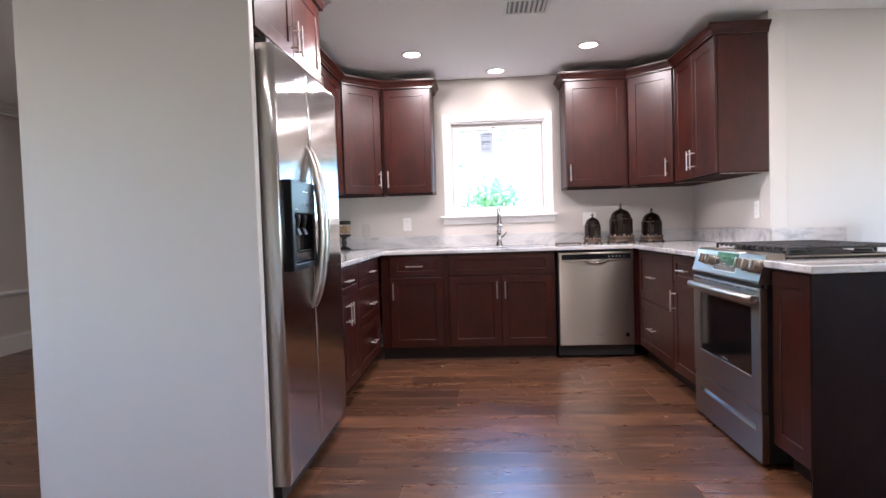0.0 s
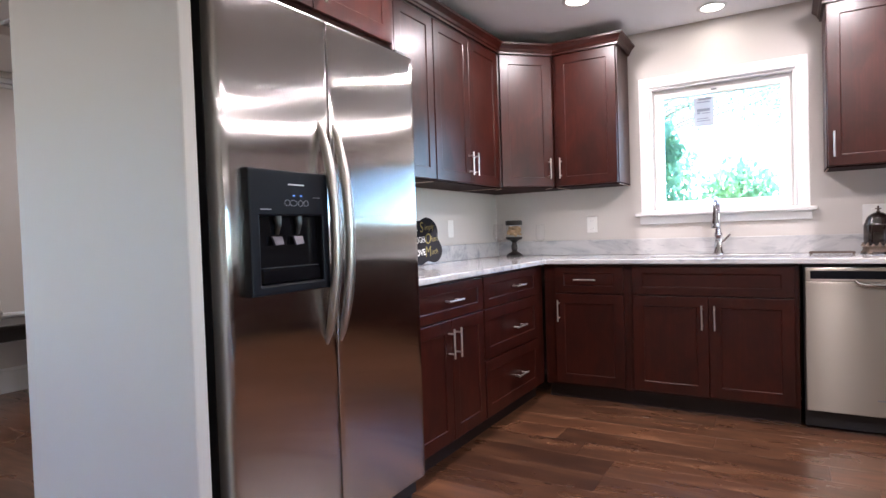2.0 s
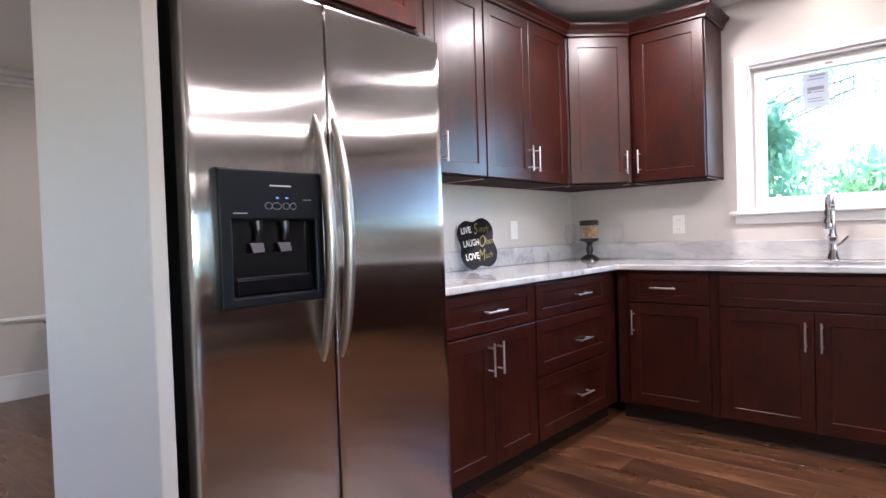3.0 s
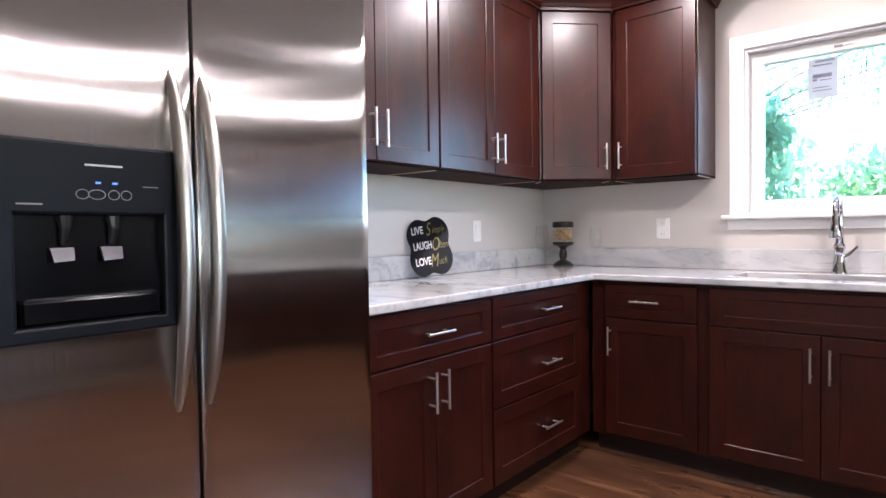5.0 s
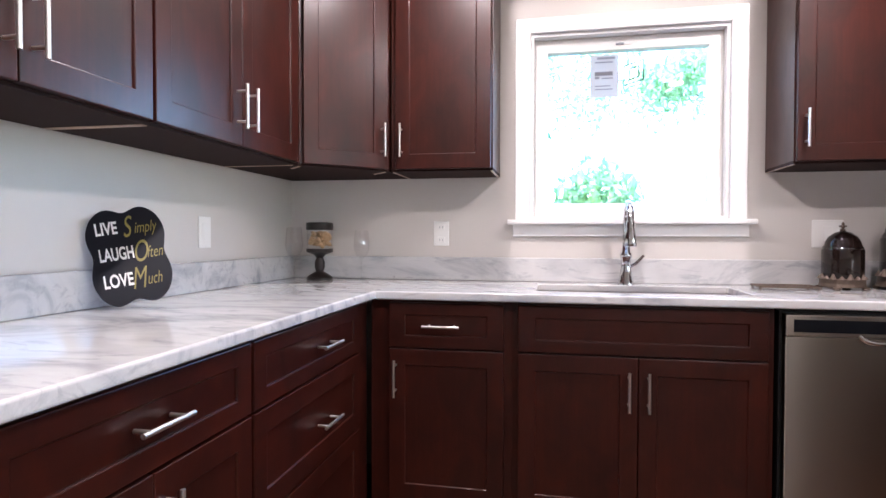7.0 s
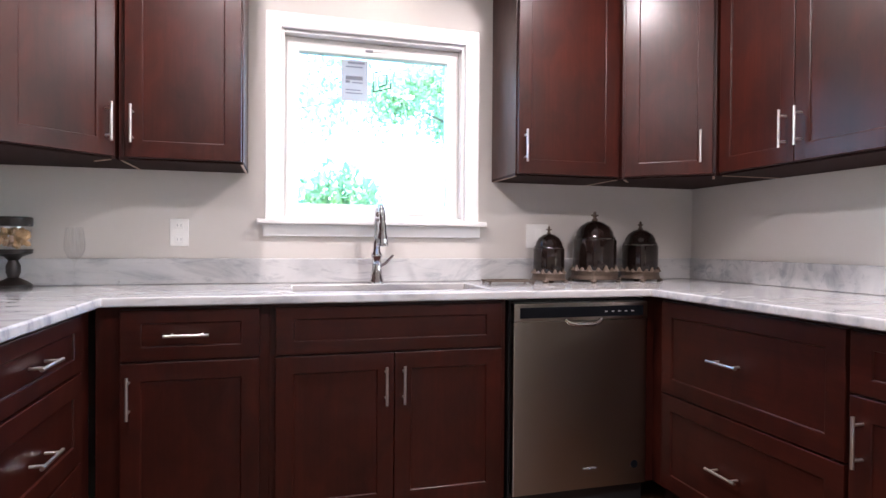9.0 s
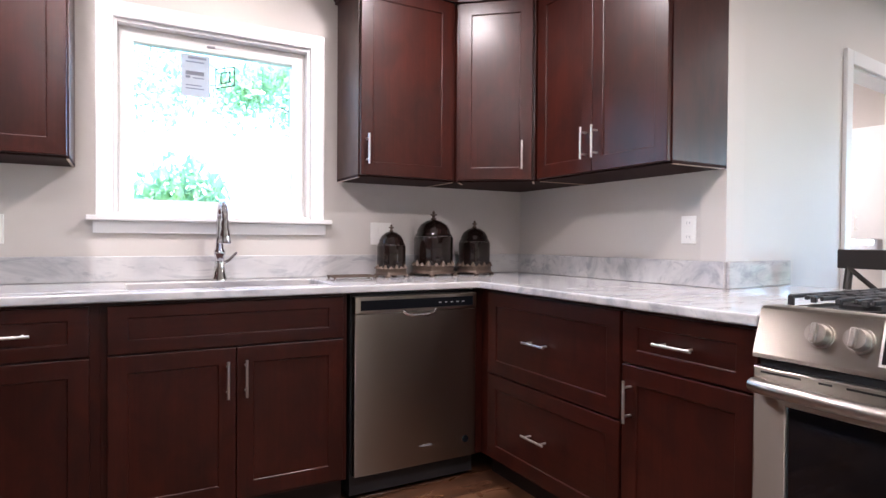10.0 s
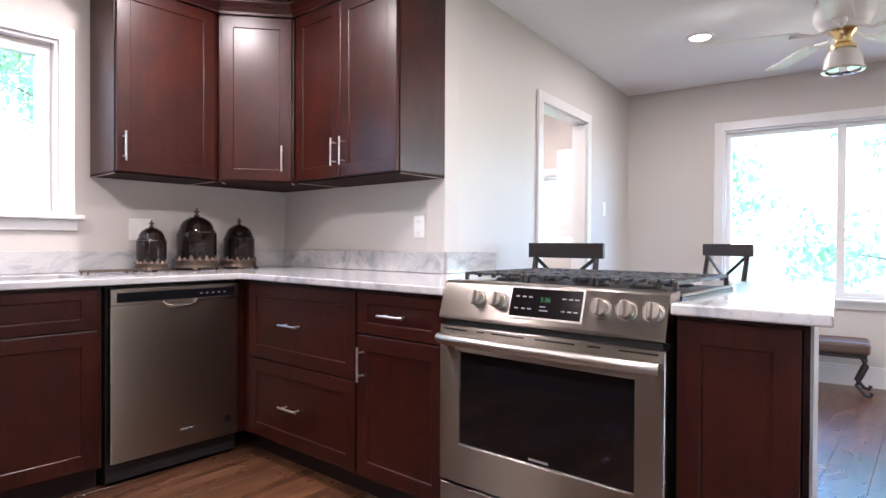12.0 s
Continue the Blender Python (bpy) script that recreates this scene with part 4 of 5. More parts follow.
for k in range(5):
    t = pose(0, 0, -0.15, 0, 0, 72 * k)
    bm = bmesh.new()
    tube(bm, [(0.06, 0, 0.01), (0.11, 0, -0.012), (0.17, 0.02, -0.004), (0.21, 0.02, -0.002)], 0.007, 8)
    tube(bm, [(0.11, 0, -0.012), (0.17, -0.02, -0.004), (0.21, -0.02, -0.002)], 0.006, 8)
    arm = part("blade_arm", bm, PLASTIC, fan, smooth=True)
    arm.matrix_basis = t
    bm = bmesh.new()
    box(bm, 0.18, -0.055, 0.0, 0.58, 0.055, 0.006, bevel=0.003)
    bl = part("blade", bm, PLASTIC, fan, "white fan blade")
    bl.matrix_basis = t @ pose(0, 0, 0, -7, 0, 0)


# ---- wall plates ----
def wall_plate(m, w, h, label, kind_of):
    p = thing("wall_plate", m, label, kind_of, "wall plates")
    bm = bmesh.new()
    box(bm, -w / 2, -0.006, -h / 2, w / 2, -0.0005, h / 2, bevel=0.002)
    part("cover_plate", bm, PLASTIC, p)
    for s in ((-0.03, 0.03) if kind_of == "outlet" else (0.0,)):
        bm = bmesh.new()
        box(bm, -0.017, -0.0085, s - (0.014 if kind_of == "outlet" else 0.033), 0.017, -0.005, s + (0.014 if kind_of == "outlet" else 0.033), bevel=0.001)
        f = part("socket" if kind_of == "outlet" else "rocker", bm, PLASTIC, p)
        if kind_of == "outlet":
            solid("slots", [(-0.008, -0.0089, s - 0.005, -0.006, -0.0084, s + 0.005), (0.006, -0.0089, s - 0.005, 0.008, -0.0084, s + 0.005)], GREY_PRINT, f)
    return p


wall_plate(pose(-0.573, YB, 1.136), 0.075, 0.118, "white duplex outlet on the wall above the backsplash", "outlet")
wall_plate(pose(1.085, YB, 1.136), 0.12, 0.118, "white double switch plate on the wall behind the canisters", "light switch")
wall_plate(pose(XL, 4.40, 1.136, 0, 0, 90), 0.075, 0.118, "white switch plate on the side wall above the counter", "light switch")
wall_plate(pose(XR, 3.93, 1.155, 0, 0, -90), 0.075, 0.118, "white outlet near the end of the wall", "outlet")
wall_plate(DIN @ pose(2.333, 0, 1.361), 0.075, 0.118, "white light switch beside the doorway", "light switch")


# ---- things on the worktop ----
BROWN_GLAZE = material("dark_brown_glazed_ceramic", (0.010, 0.006, 0.005), 0.07)
BRONZE = material("antique_bronze_filigree", (0.10, 0.07, 0.052), 0.5, 0.3)
bump_of(BRONZE, noise_of(BRONZE, mapped(BRONZE), 90.0, 3), 0.6, 0.003)


def canister(x, y, h, w, label, turn):
    c = thing("canister", pose(x, y, TOP, 0, 0, turn), label, "canister", "three lidded canisters")
    r = w / 2 * 0.90
    bm = bmesh.new()
    lathe(bm, [(r * 0.97, h * 0.07), (r, h * 0.10), (r, h * 0.58), (r * 0.97, h * 0.60)], 32, square=0.22)
    part("jar", bm, BROWN_GLAZE, c, smooth=True)
    bm = bmesh.new()
    lathe(bm, [(r * 0.96, h * 0.602), (r * 0.99, h * 0.615), (r * 0.88, h * 0.66), (r * 0.86, h * 0.70), (r * 0.70, h * 0.78), (r * 0.40, h * 0.84), (r * 0.14, h * 0.865)], 32, square=0.16)
    lid = part("lid", bm, BROWN_GLAZE, c, "domed brown glazed lid", True)
    bm = bmesh.new()
    lathe(bm, [(r * 0.14, h * 0.866), (r * 0.16, h * 0.88), (r * 0.07, h * 0.90), (r * 0.12, h * 0.93), (r * 0.07, h * 0.955), (r * 0.09, h * 0.975), (r * 0.02, h)], 14)
    box(bm, -r * 0.22, -r * 0.06, h * 0.925, r * 0.22, r * 0.06, h * 0.95, bevel=0.002)
    part("finial", bm, BRONZE, lid, "cross-shaped bronze finial", True)
    bm = bmesh.new()
    R = w / 2
    lathe(bm, [(R * 0.99, h * 0.035), (R, h * 0.045), (R * 0.95, h * 0.09), (R * 0.95, h * 0.16), (R * 0.90, h * 0.165), (R * 0.90, h * 0.04)], 32, square=0.25)
    for k in range(16):
        a = 2 * math.pi * (k + 0.5) / 16
        f = 1 + 0.25 * (1 / max(abs(math.cos(a)), abs(math.sin(a))) - 1)
        p = (R * 0.935 * f * math.cos(a), R * 0.935 * f * math.sin(a))
        hh = h * (0.235 if k % 2 else 0.205)
        bmesh.ops.create_cone(bm, cap_ends=True, segments=6, radius1=R * 0.17, radius2=R * 0.03, depth=hh - h * 0.155, matrix=pose(p[0], p[1], (hh + h * 0.155) / 2))
    part("crown_base", bm, BRONZE, c, "pierced bronze stand with a scalloped rim", False)
    for k in range(4):
        a = math.pi / 4 + k * math.pi / 2
        bm = bmesh.new()
        lathe(bm, [(0.012, 0.0), (0.016, h * 0.015), (0.010, h * 0.045)], 10, R * 0.98 * math.cos(a) * 1.08, R * 0.98 * math.sin(a) * 1.08)
        part("foot", bm, BRONZE, c)


canister(1.085, 5.0, 0.268, 0.152, "small dark brown ceramic canister on a bronze stand", 10)
canister(1.33, 5.0, 0.345, 0.212, "large dark brown ceramic canister on a bronze stand", 14)
canister(1.60, 5.02, 0.300, 0.180, "medium dark brown ceramic canister in the corner", 20)

tray = thing("trivet", pose(0.865, 4.97, TOP, 0, 0, -4) @ Matrix.Diagonal((0.85, 1, 1, 1)), "flat dark pierced metal trivet lying on the marble", "trivet")
bm = bmesh.new()
for b in ((-0.13, -0.07, 0.008, 0.13, -0.06, 0.014), (-0.13, 0.06, 0.008, 0.13, 0.07, 0.014), (-0.13, -0.06, 0.008, -0.12, 0.06, 0.014), (0.12, -0.06, 0.008, 0.13, 0.06, 0.014)):
    box(bm, *b)
part("rim", bm, BRONZE, tray)
bm = bmesh.new()
for k in range(11):
    x = -0.11 + 0.022 * k
    tube(bm, [(x - 0.011, -0.062, 0.011), (x + 0.008, 0.0, 0.011), (x - 0.011, 0.062, 0.011)], 0.004, 6)
    tube(bm, [(x + 0.011, -0.062, 0.0105), (x - 0.008, 0.0, 0.0105), (x + 0.011, 0.062, 0.0105)], 0.004, 6)
part("lattice", bm, BRONZE, tray)
for sx in (-0.12, 0.12):
    for sy in (-0.06, 0.06):
        bm = bmesh.new()
        cyl(bm, (sx, sy, 0), (sx, sy, 0.009), 0.006, n=10)
        part("foot", bm, BRONZE, tray)

DARKWOOD = material("black_stained_wood", (0.016, 0.012, 0.011), 0.35)
PASTA = material("tan_shells", (0.52, 0.33, 0.16), 0.6)
jar = thing("pedestal_jar", pose(-1.14, 5.02, TOP), "glass jar of tan shells on a black turned pedestal", "jar")
bm = bmesh.new()
lathe(bm, [(0.062, 0.0), (0.062, 0.012), (0.045, 0.025), (0.018, 0.04), (0.024, 0.06), (0.024, 0.085), (0.016, 0.105), (0.03, 0.12), (0.062, 0.132), (0.064, 0.148)], 24)
part("pedestal", bm, DARKWOOD, jar, "black turned pedestal", True)
bm = bmesh.new()
lathe(bm, [(0.058, 0.1485), (0.060, 0.16), (0.060, 0.235), (0.057, 0.236), (0.057, 0.16), (0.055, 0.152)], 24)
part("glass", bm, CLEAR, jar, "clear glass cylinder", True)
rnd = random.Random(4)
bm = bmesh.new()
for k in range(60):
    a, r, z = rnd.uniform(0, 6.28), 0.044 * math.sqrt(rnd.random()), rnd.uniform(0.163, 0.222)
    bmesh.ops.create_icosphere(bm, subdivisions=1, radius=0.012, matrix=pose(r * math.cos(a), r * math.sin(a), z, rnd.uniform(0, 180), rnd.uniform(0, 180), 0) @ Matrix.Diagonal((1, 0.6, 1.5, 1)))
tagged(part("shells", bm, PASTA, jar, "tan shells or pasta"), kind="stuff")
bm = bmesh.new()
lathe(bm, [(0.062, 0.2365), (0.064, 0.24), (0.064, 0.268), (0.060, 0.272)], 24)
part("lid", bm, DARKWOOD, jar, "flat black lid", True)


def wine_glass(x, y, s):
    g = thing("wine_glass", pose(x, y, TOP) @ Matrix.Scale(s, 4), "empty clear stemmed wine glass standing on the marble", "wine glass", "wine glasses")
    bm = bmesh.new()
    lathe(bm, [(0.034, 0.0), (0.034, 0.002), (0.008, 0.007), (0.004, 0.02), (0.004, 0.09), (0.008, 0.10)], 24)
    part("stem", bm, CLEAR, g, smooth=True)
    bm = bmesh.new()
    lathe(bm, [(0.006, 0.1005), (0.024, 0.115), (0.036, 0.145), (0.038, 0.17), (0.033, 0.215), (0.030, 0.235), (0.0288, 0.235), (0.0315, 0.215), (0.0365, 0.17), (0.0345, 0.146), (0.022, 0.118), (0.003, 0.106)], 24)
    part("bowl", bm, CLEAR, g, smooth=True)
    return g


wine_glass(-1.185, 4.84, 1.05)
wine_glass(-0.945, 5.06, 1.0)

# plaque with words
BLACKBOARD = material("black_painted_board", (0.007, 0.008, 0.014), 0.45)
nodes_of(BLACKBOARD)[2].inputs["Specular IOR Level"].default_value = 0.2
WHITE_INK = material("white_lettering", (0.8, 0.8, 0.8), 0.5)
GOLD_INK = material("gold_lettering", (0.24, 0.20, 0.05), 0.4)
SIGN = pose(-1.18, 3.852, TOP + 0.016, 0, 0, 40) @ pose(0, 0, 0, -19, -9, 0) @ Matrix.Diagonal((0.82, 1, 1.0, 1))
sign = thing("plaque", SIGN, "black scalloped plaque with white and gold words leaning on the wall", "plaque")
bm = bmesh.new()
outline = []
N = 96
for k in range(N):
    a = 2 * math.pi * k / N
    c, s = math.cos(a), math.sin(a)
    q = (abs(c) ** 6 + abs(s) ** 6) ** (-1 / 6)
    q *= 1.0 - 0.045 * math.cos(8 * a) - 0.012 * math.cos(4 * a)
    outline.append((0.117 * q * c, 0.144 + 0.136 * q * s))
fr_v = [bm.verts.new((x, -0.006, z)) for x, z in outline]
bk_v = [bm.verts.new((x, 0.006, z)) for x, z in outline]
bm.faces.new(fr_v), bm.faces.new(bk_v[::-1])
for k in range(N):
    bm.faces.new((fr_v[k], bk_v[k], bk_v[(k + 1) % N], fr_v[(k + 1) % N]))
part("board", bm, BLACKBOARD, sign)


def words(parent, text, x, z, size, mat, shear=0.0):
    c = bpy.data.curves.new("lettering", "FONT")
    c.body, c.size, c.shear, c.extrude = text, size, shear, 0.0004
    c.offset = 0.0012 if not shear else -0.0003
    c.materials.append(mat)
    o = new("lettering", c)
    o.parent = parent
    o.matrix_basis = pose(x, -0.0066, z, 90)
    return o


for i, (a, b) in enumerate((("LIVE", "Simply"), ("LAUGH", "Often"), ("LOVE", "Much"))):
    z = 0.212 - 0.078 * i
    words(sign, a, -0.092, z, 0.052, WHITE_INK).scale = (0.72 if i != 1 else 0.62, 1, 1)
    x = -0.010 if i != 1 else 0.008
    words(sign, b[0], x, z - 0.014, 0.092, GOLD_INK, 0.4).scale = (0.62, 1, 1)
    words(sign, b[1:], x + (0.036 if b[0] == "S" else 0.044 if b[0] == "O" else 0.048), z - 0.006, 0.050, GOLD_INK, 0.4).scale = (0.66, 1, 1)

# kitchen window details
crank = thing("window_crank", pose(0.455, YB + 0.035, WIN[2] + 0.014), "white folding window crank on the sill", "window crank")
bm = bmesh.new()
box(bm, -0.06, -0.022, 0.0, 0.06, 0.014, 0.012, bevel=0.004)
box(bm, -0.035, -0.018, 0.0121, 0.055, 0.002, 0.024, bevel=0.004)
part("cover", bm, PLASTIC, crank)
latch = thing("window_latch", pose(0.255, YB + 0.044, WIN[3] - 0.05), "small dark and white label clip on the sash", "latch")
solid("clip", [(-0.03, 0.0, -0.006, 0.005, 0.005, 0.004)], GREY_PRINT, latch)
solid("tag", [(0.008, 0.0, -0.004, 0.045, 0.004, 0.003)], PLASTIC, latch)


def backlit(name, colour):
    m = bpy.data.materials.new(name)
    m.use_nodes = True
    n, l = m.node_tree.nodes, m.node_tree.links
    n.remove(n["Principled BSDF"])
    t, d, mx = n.new("ShaderNodeBsdfTranslucent"), n.new("ShaderNodeBsdfDiffuse"), n.new("ShaderNodeMixShader")
    t.inputs[0].default_value, d.inputs[0].default_value, mx.inputs[0].default_value = (*colour, 1), (*(min(0.8, 3 * c) for c in colour), 1), 0.35
    l.new(t.outputs[0], mx.inputs[1])
    l.new(d.outputs[0], mx.inputs[2])
    l.new(mx.outputs[0], n["Material Output"].inputs[0])
    return m


LINE_INK = backlit("pale_grey_sticker_line", (0.05, 0.05, 0.055))
PAPER, FILM_INK = backlit("translucent_sticker", (0.42, 0.42, 0.43)), backlit("grey_sticker_print", (0.17, 0.17, 0.185))
stk = thing("window_sticker", pose(0.115, YB + 0.0705, 1.765), "translucent product sticker on the window glass", "sticker")
st = solid("film", [(0.0, 0.0, 0.0, 0.125, 0.0008, 0.195)], PAPER, stk)
st.visible_shadow = False
bm = bmesh.new()
for z0, z1, x0, x1 in ((0.175, 0.185, 0.03, 0.11), (0.158, 0.164, 0.02, 0.10), (0.10, 0.118, 0.02, 0.10), (0.085, 0.096, 0.02, 0.04), (0.085, 0.09, 0.05, 0.10), (0.035, 0.04, 0.02, 0.10), (0.05, 0.055, 0.02, 0.09)):
    box(bm, x0, -0.0012, z0, x1, -0.0004, z1)
part("print_bars", bm, FILM_INK, stk, "grey printed bars")
bm = bmesh.new()
for (x0, z0), (x1, z1) in (((0.15, 0.05), (0.15, 0.14)), ((0.15, 0.14), (0.235, 0.165)), ((0.235, 0.165), (0.235, 0.075)), ((0.15, 0.05), (0.235, 0.075)), ((0.175, 0.075), (0.175, 0.125)), ((0.175, 0.125), (0.215, 0.138)), ((0.215, 0.138), (0.215, 0.09)), ((0.175, 0.075), (0.215, 0.09))):
    tube(bm, [(x0, -0.001, z0), (x1, -0.001, z1)], 0.0028, 6)
part("window_drawing", bm, LINE_INK, stk, "grey line drawing of a casement window")


# ---- dining side ----
def stool(m, label):
    s = thing("counter_stool", m, label, "bar stool", "cross-back stools")
    bm = bmesh.new()
    box(bm, -0.21, -0.20, 0.62, 0.21, 0.21, 0.665, bevel=0.012, segments=2)
    part("seat", bm, DARKWOOD, s)
    for sx in (-0.19, 0.19):
        bm = bmesh.new()
        tube(bm, [(sx, -0.18, 0.0), (sx, -0.17, 0.62)], [0.016, 0.019], 8)
        part("leg", bm, DARKWOOD, s)
        bm = bmesh.new()
        tube(bm, [(sx, 0.21, 0.0), (sx, 0.19, 0.62), (sx, 0.20, 0.70), (sx, 0.25, 1.00)], [0.016, 0.02, 0.02, 0.016], 8)
        part("back_post", bm, DARKWOOD, s)
        bm = bmesh.new()
        tube(bm, [(sx, -0.172, 0.22), (sx, 0.203, 0.22)], 0.011, 8)
        part("stretcher", bm, DARKWOOD, s)
    for y, z in ((-0.172, 0.28), (0.203, 0.28)):
        bm = bmesh.new()
        tube(bm, [(-0.19, y, z), (0.19, y, z)], 0.011, 8)
        part("stretcher", bm, DARKWOOD, s)
    bm = bmesh.new()
    box(bm, -0.235, 0.235, 0.99, 0.235, 0.262, 1.075, bevel=0.004)
    part("top_rail", bm, DARKWOOD, s)
    for a in (-1, 1):
        bm = bmesh.new()
        tube(bm, [(a * 0.185, 0.205, 0.70), (0, 0.226 - 0.008 * a, 0.845), (-a * 0.185, 0.243, 0.99)], 0.011, 8)
        part("cross_brace", bm, DARKWOOD, s)
    bm = bmesh.new()
    tube(bm, [(-0.19, 0.20, 0.70), (0.19, 0.20, 0.70)], 0.012, 8)
    part("lower_rail", bm, DARKWOOD, s)
    return s


stool(pose(2.46, 3.46, 0, 0, 0, -90), "black wooden counter stool with a cross back at the breakfast bar")
stool(pose(3.95, 3.12, 0, 0, 0, -125), "black wooden counter stool with a cross back near the wide window")

LEATHER = material("brown_leather", (0.10, 0.065, 0.05), 0.45)
bench = thing("bench", EASTWALL @ pose(1.30, -0.26, 0), "low upholstered bench with scrolled iron legs under the window", "bench")
bm = bmesh.new()
box(bm, -0.52, -0.17, 0.30, 0.52, 0.17, 0.385, bevel=0.025, segments=3)
part("cushion", bm, LEATHER, bench, "brown upholstered pad")
bm = bmesh.new()
box(bm, -0.50, -0.16, 0.275, 0.50, 0.16, 0.299, bevel=0.003)
part("frame", bm, IRON, bench)
for sx in (-0.47, 0.47):
    for sy in (-0.13, 0.13):
        bm = bmesh.new()
        o = 1 if sx > 0 else -1
        tube(bm, [(sx, sy, 0.276), (sx + 0.03 * o, sy, 0.22), (sx, sy, 0.15), (sx - 0.03 * o, sy, 0.08), (sx + 0.02 * o, sy, 0.02), (sx + 0.05 * o, sy, 0.012), (sx + 0.06 * o, sy, 0.04)], 0.013, 8)
        part("leg", bm, IRON, bench, smooth=True)

# side room seen through the doorway
cab = thing("laundry_cabinet", EASTWALL @ pose(-0.57, -0.33, 0), "white wall cabinet hung beside the small window", "cabinet")
solid("body", [(0.0, 0.021, 1.13, 0.42, 0.325, 1.95)], TRIM, cab)
d = solid("door", [(0.004, 0.0, 1.134, 0.416, 0.02, 1.945)], TRIM, cab, bevel=0.003)
bar_handle(d, 0.05, 1.25, 0.12)
solid("trim_small_window", [(-1.36, -0.02, 1.0, -0.44, 0.0, 1.05), (-1.36, -0.02, 1.75, -0.44, 0.0, 1.82)], TRIM, m=EASTWALL)
structure(bpy.data.objects["trim_small_window"], "white trim of the small window", "window trim")

# adjoining room
WEST = pose(WX, 0, 0, 0, 0, 90)
bm = bmesh.new()
for d0, z0, z1 in ((0.010, 0.565, 0.585), (0.024, 0.585, 0.600), (0.014, 0.600, 0.612)):
    box(bm, -1.0, -d0, z0, 6.19, -0.0005, z1, bevel=0.003)
ob = part("chair_rail", bm, TRIM)
ob.matrix_basis = WEST
structure(ob, "white chair rail moulding on the wall", "moulding")
bm = bmesh.new()
for d0, z0, z1 in ((0.018, CEIL - 0.11, CEIL - 0.08), (0.045, CEIL - 0.08, CEIL - 0.045), (0.075, CEIL - 0.045, CEIL - 0.001)):
    box(bm, -2.9, -d0, z0, 6.18, 0, z1, bevel=0.004)
ob = part("crown_trim_adjoining", bm, TRIM)
ob.matrix_basis = WEST
structure(ob, "white crown moulding of the adjoining room", "moulding")

tbl = thing("side_table", pose(-4.20, 2.92, 0), "dark wooden side table against the wall", "table")
solid("tabletop", [(-0.26, -0.30, 0.55, 0.26, 0.30, 0.575)], DARKWOOD, tbl, bevel=0.004)
solid("skirt", [(-0.23, -0.27, 0.46, 0.23, 0.27, 0.5495)], DARKWOOD, tbl, bevel=0.003)
for sx in (-0.21, 0.21):
    for sy in (-0.25, 0.25):
        bm = bmesh.new()
        tube(bm, [(sx, sy, 0.0), (sx, sy, 0.459)], [0.014, 0.024], 8)
        part("leg", bm, DARKWOOD, tbl)
basket = thing("wire_basket", pose(-4.18, 2.79, 0.575), "small pale metal basket with a tall loop handle", "basket")
bm = bmesh.new()
lathe(bm, [(0.07, 0.0), (0.09, 0.05), (0.095, 0.08), (0.09, 0.08), (0.066, 0.004)], 20)
part("bowl", bm, SATIN, basket, smooth=True)
bm = bmesh.new()
tube(bm, [(0.0, 0.09 * math.cos(a), 0.07 + 0.2 * math.sin(a)) for a in (math.pi * k / 12 for k in range(13))], 0.006, 8)
part("loop_handle", bm, SATIN, basket, smooth=True)


# ---- outside ----
GRASS = material("lawn", (0.06, 0.10, 0.03), 0.9)
join_to(GRASS, Base_Color=ramp_of(GRASS, noise_of(GRASS, mapped(GRASS), 3.0, 6), [(0.3, (0.03, 0.05, 0.018)), (0.7, (0.07, 0.09, 0.045))]))
bm = bmesh.new()
box(bm, -900, -900, -0.62, 900, 900, -0.40)
structure(part("ground", bm, GRASS), "green lawn around the house", "ground")
BARK = material("grey_brown_bark", (0.10, 0.075, 0.055), 0.9)
bump_of(BARK, noise_of(BARK, mapped(BARK, (9, 9, 2)), 1.0, 5), 0.8, 0.03)
LEAF = material("green_leaves", (0.07, 0.13, 0.03), 0.5)
_i = LEAF.node_tree.nodes.new("ShaderNodeNewGeometry")
join_to(LEAF, Base_Color=ramp_of(LEAF, _i.outputs["Random Per Island"], [(0.0, (0.09, 0.17, 0.09)), (0.6, (0.13, 0.24, 0.11)), (1.0, (0.20, 0.30, 0.10))]))
_ln, _ll2, _lb = nodes_of(LEAF)
_tl, _mx = _ln.new("ShaderNodeBsdfTranslucent"), _ln.new("ShaderNodeMixShader")
_tl.inputs[0].default_value = (0.34, 0.50, 0.30, 1)
_mx.inputs[0].default_value = 0.6
_ll2.new(_lb.outputs[0], _mx.inputs[1])
_ll2.new(_tl.outputs[0], _mx.inputs[2])
_ll2.new(_mx.outputs[0], _ln["Material Output"].inputs[0])


def leaves(rnd, clumps, count, size):
    verts, faces = [], []
    for (cx, cy, cz), r in clumps:
        for _ in range(count):
            d = Vector((rnd.gauss(0, 1), rnd.gauss(0, 1), rnd.gauss(0, 0.8)))
            p = Vector((cx, cy, cz)) + d.normalized() * r * rnd.random() ** 0.5
            e = Euler((rnd.uniform(0, 6.3), rnd.uniform(0, 6.3), rnd.uniform(0, 6.3))).to_matrix()
            s = size * rnd.uniform(0.6, 1.3)
            k = len(verts)
            verts += [p + e @ Vector(v) for v in ((-s, 0, 0), (0, -s * 0.45, 0.1 * s), (s, 0, 0), (0, s * 0.45, 0.1 * s))]
            faces.append((k, k + 1, k + 2, k + 3))
    me = bpy.data.meshes.new("crown")
    me.from_pydata(verts, [], faces)
    me.materials.append(LEAF)
    return me


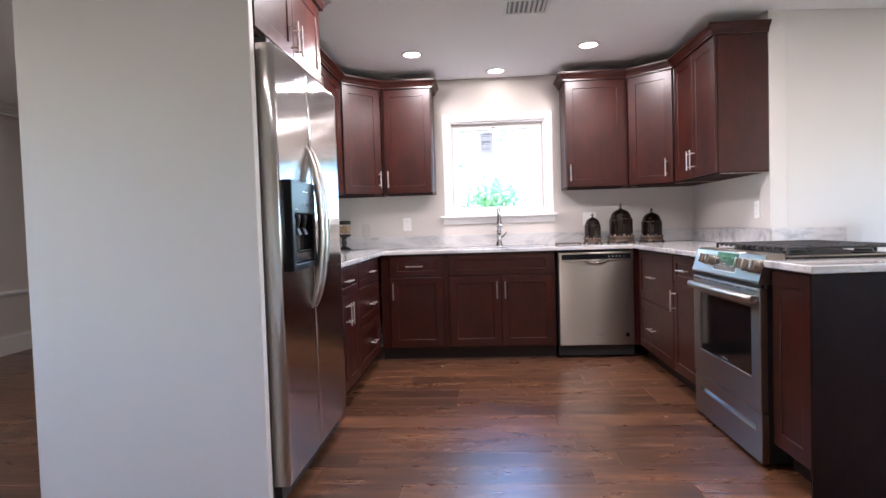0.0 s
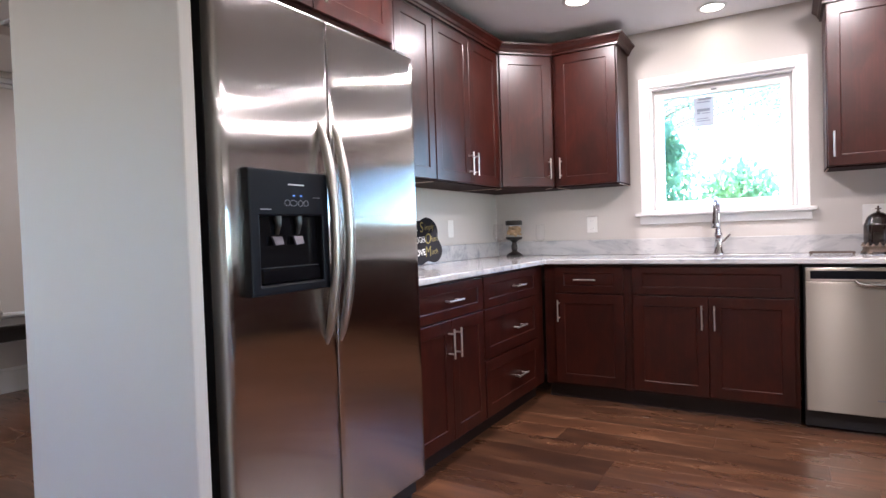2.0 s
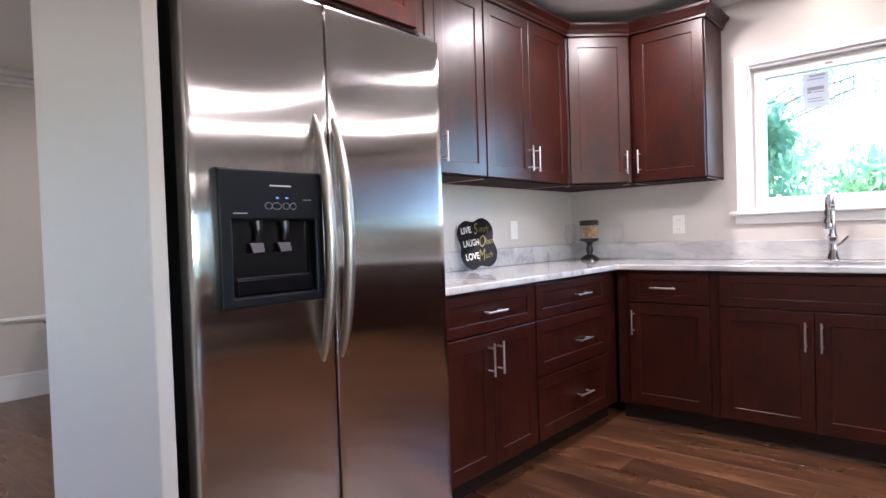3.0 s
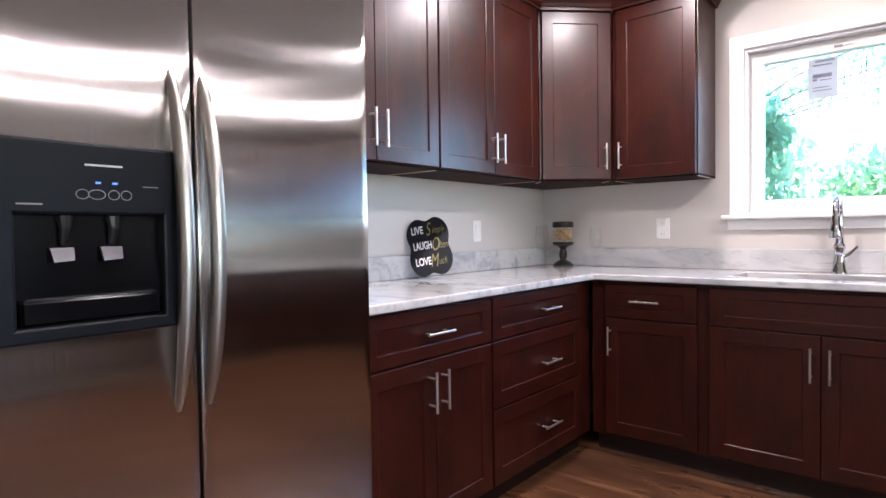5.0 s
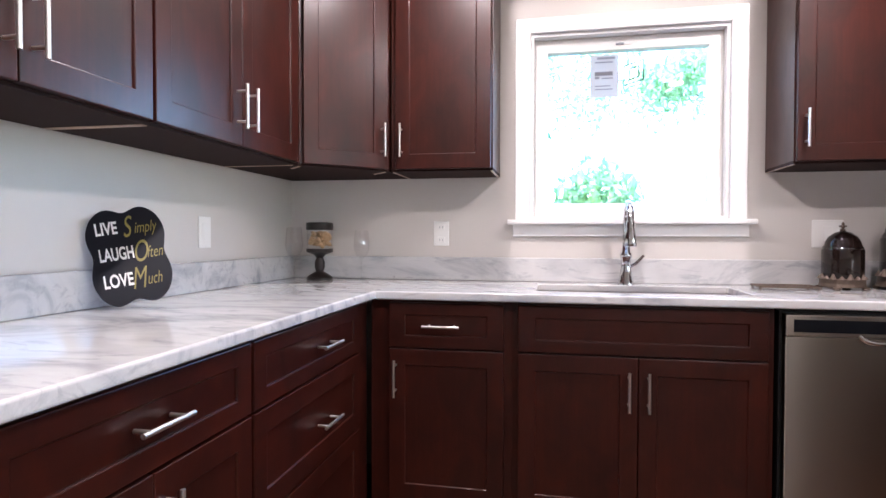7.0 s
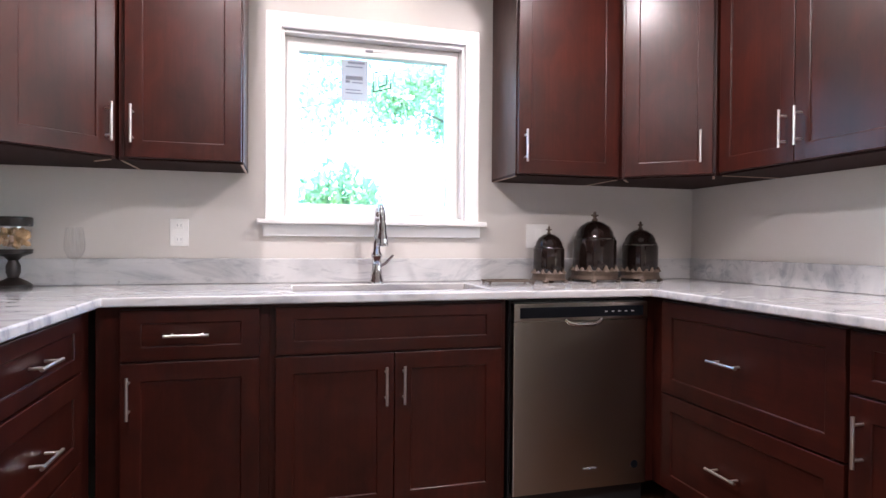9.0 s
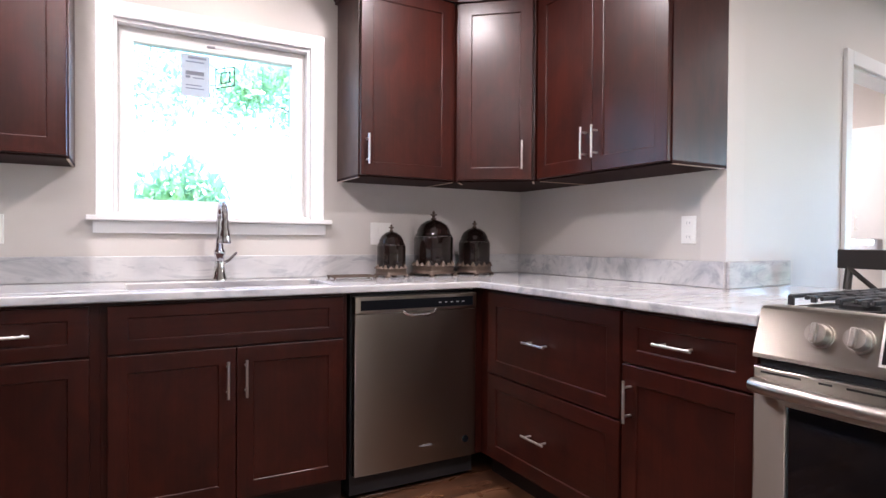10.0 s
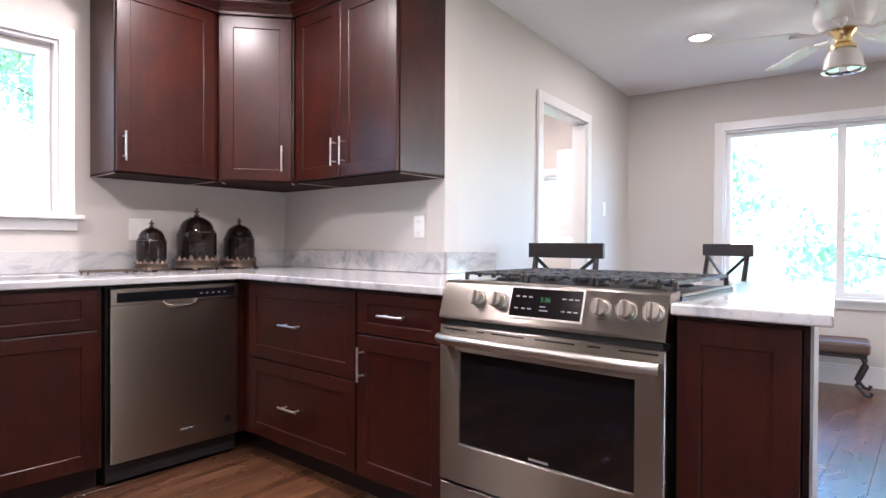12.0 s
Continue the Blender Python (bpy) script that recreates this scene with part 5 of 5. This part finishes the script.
def tree(x, y, h, spread, seed, low=0.35, count=420, size=0.085, toward=0.0, fan=3.14, puff=0.34):
    rnd = random.Random(seed)
    t = thing("tree", pose(x, y, -0.4), "leafy green garden tree beyond the window", "tree", "garden trees")
    bm = bmesh.new()
    tube(bm, [(0, 0, 0), (0.05, 0.03, h * 0.3), (-0.06, 0.02, h * 0.6), (0, 0, h * 0.9)], [0.17, 0.13, 0.09, 0.03], 10)
    clumps = []
    for k in range(16):
        a, f = toward + rnd.uniform(-fan, fan), rnd.uniform(low, 1.0)
        R = spread * rnd.uniform(0.4, 1.0) * (1.1 - 0.5 * f)
        tip = (R * math.cos(a), R * math.sin(a), h * f)
        tube(bm, [(0, 0, h * f * 0.72), (tip[0] * 0.5, tip[1] * 0.5, h * f * 0.9), tip], [0.04, 0.022, 0.008], 6)
        clumps.append((tip, spread * puff * rnd.uniform(0.7, 1.25)))
    part("trunk", bm, BARK, t)
    ob = new("crown", leaves(rnd, clumps, count, size))
    ob.parent = t
    tagged(ob, kind="stuff")


def shrub(x, y, h, seed, leaf=0.04):
    rnd = random.Random(seed)
    t = thing("shrub", pose(x, y, -0.4), "bushy green shrub outside the window", "shrub", "garden shrubs")
    bm = bmesh.new()
    clumps = []
    for k in range(11):
        a = rnd.uniform(0, 6.28)
        tip = (0.3 * h * rnd.random() * math.cos(a), 0.3 * h * rnd.random() * math.sin(a), h * rnd.uniform(0.3, 0.9))
        tube(bm, [(0, 0, 0), (tip[0] * 0.4, tip[1] * 0.4, tip[2] * 0.5), tip], [0.03, 0.02, 0.008], 6)
        clumps.append((tip, h * rnd.uniform(0.12, 0.2)))
    part("stems", bm, BARK, t)
    ob = new("foliage", leaves(rnd, clumps, 1000, leaf))
    ob.parent = t
    tagged(ob, kind="stuff")


shrub(-0.38, 6.9, 2.6, 1, 0.045)
shrub(-1.2, 7.2, 2.2, 2, 0.05)
tree(-2.7, 13.0, 6.4, 4.7, 3, 0.58, 190, 0.065, 0.0, 0.7, 0.15)
tree(4.7, 13.0, 6.4, 4.2, 5, 0.58, 520, 0.065, 3.14, 0.8, 0.15)
tree(-6.0, 16.0, 8.0, 3.5, 6, 0.4)
tree(17.0, 7.2, 7.0, 3.6, 8, 0.3, 600, 0.1, 0.0, 3.14, 0.26)
tree(21.0, 10.5, 8.0, 4.0, 9, 0.3, 500, 0.1, 0.0, 3.14, 0.26)
tree(15.5, 1.9, 8.0, 3.6, 12, 0.12, 520, 0.11, 0.0, 3.14, 0.3)


# ---- floor planks, last ----
PW, PL = 0.18, 1.22


def plank_mesh(length):
    e, h = 0.0016, 0.012
    v = []
    for inset, z in ((0.0, -h), (0.0, -0.0022), (e, 0.0)):
        v += [(inset, inset, z), (length - inset, inset, z), (length - inset, PW - inset, z), (inset, PW - inset, z)]
    f = [(8, 9, 10, 11)]
    for r in (0, 4):
        f += [(r + k, r + (k + 1) % 4, r + 4 + (k + 1) % 4, r + 4 + k) for k in range(4)]
    return v, f


pv, pf = plank_mesh(PL)
plank_data = bpy.data.meshes.new("plank")
plank_data.from_pydata(pv, [], pf)
plank_data.materials.append(PLANK)
rest_v, rest_f = [], []
rnd = random.Random(11)
for row in range(53):
    y = -3.15 + row * PW
    x = -4.95 + rnd.uniform(-PL, 0)
    while x < 7.1:
        if -2.2 < x < 2.9 and -1.3 < y < 4.75:
            o = new("plank", plank_data)
            o.parent = floor
            o.matrix_basis = pose(x, y, 0)
        else:
            k = len(rest_v)
            rest_v += [(a + x, b + y, c) for a, b, c in pv]
            rest_f += [tuple(k + i for i in q) for q in pf]
        x += PL
me = bpy.data.meshes.new("planks_beyond")
me.from_pydata(rest_v, [], rest_f)
PLANK_FAR = PLANK.copy()
PLANK_FAR.name = "brown_walnut_look_plank_joined"
me.materials.append(PLANK_FAR)
far = new("planks_beyond", me)
far.parent = floor
tagged(far, kind="stuff")
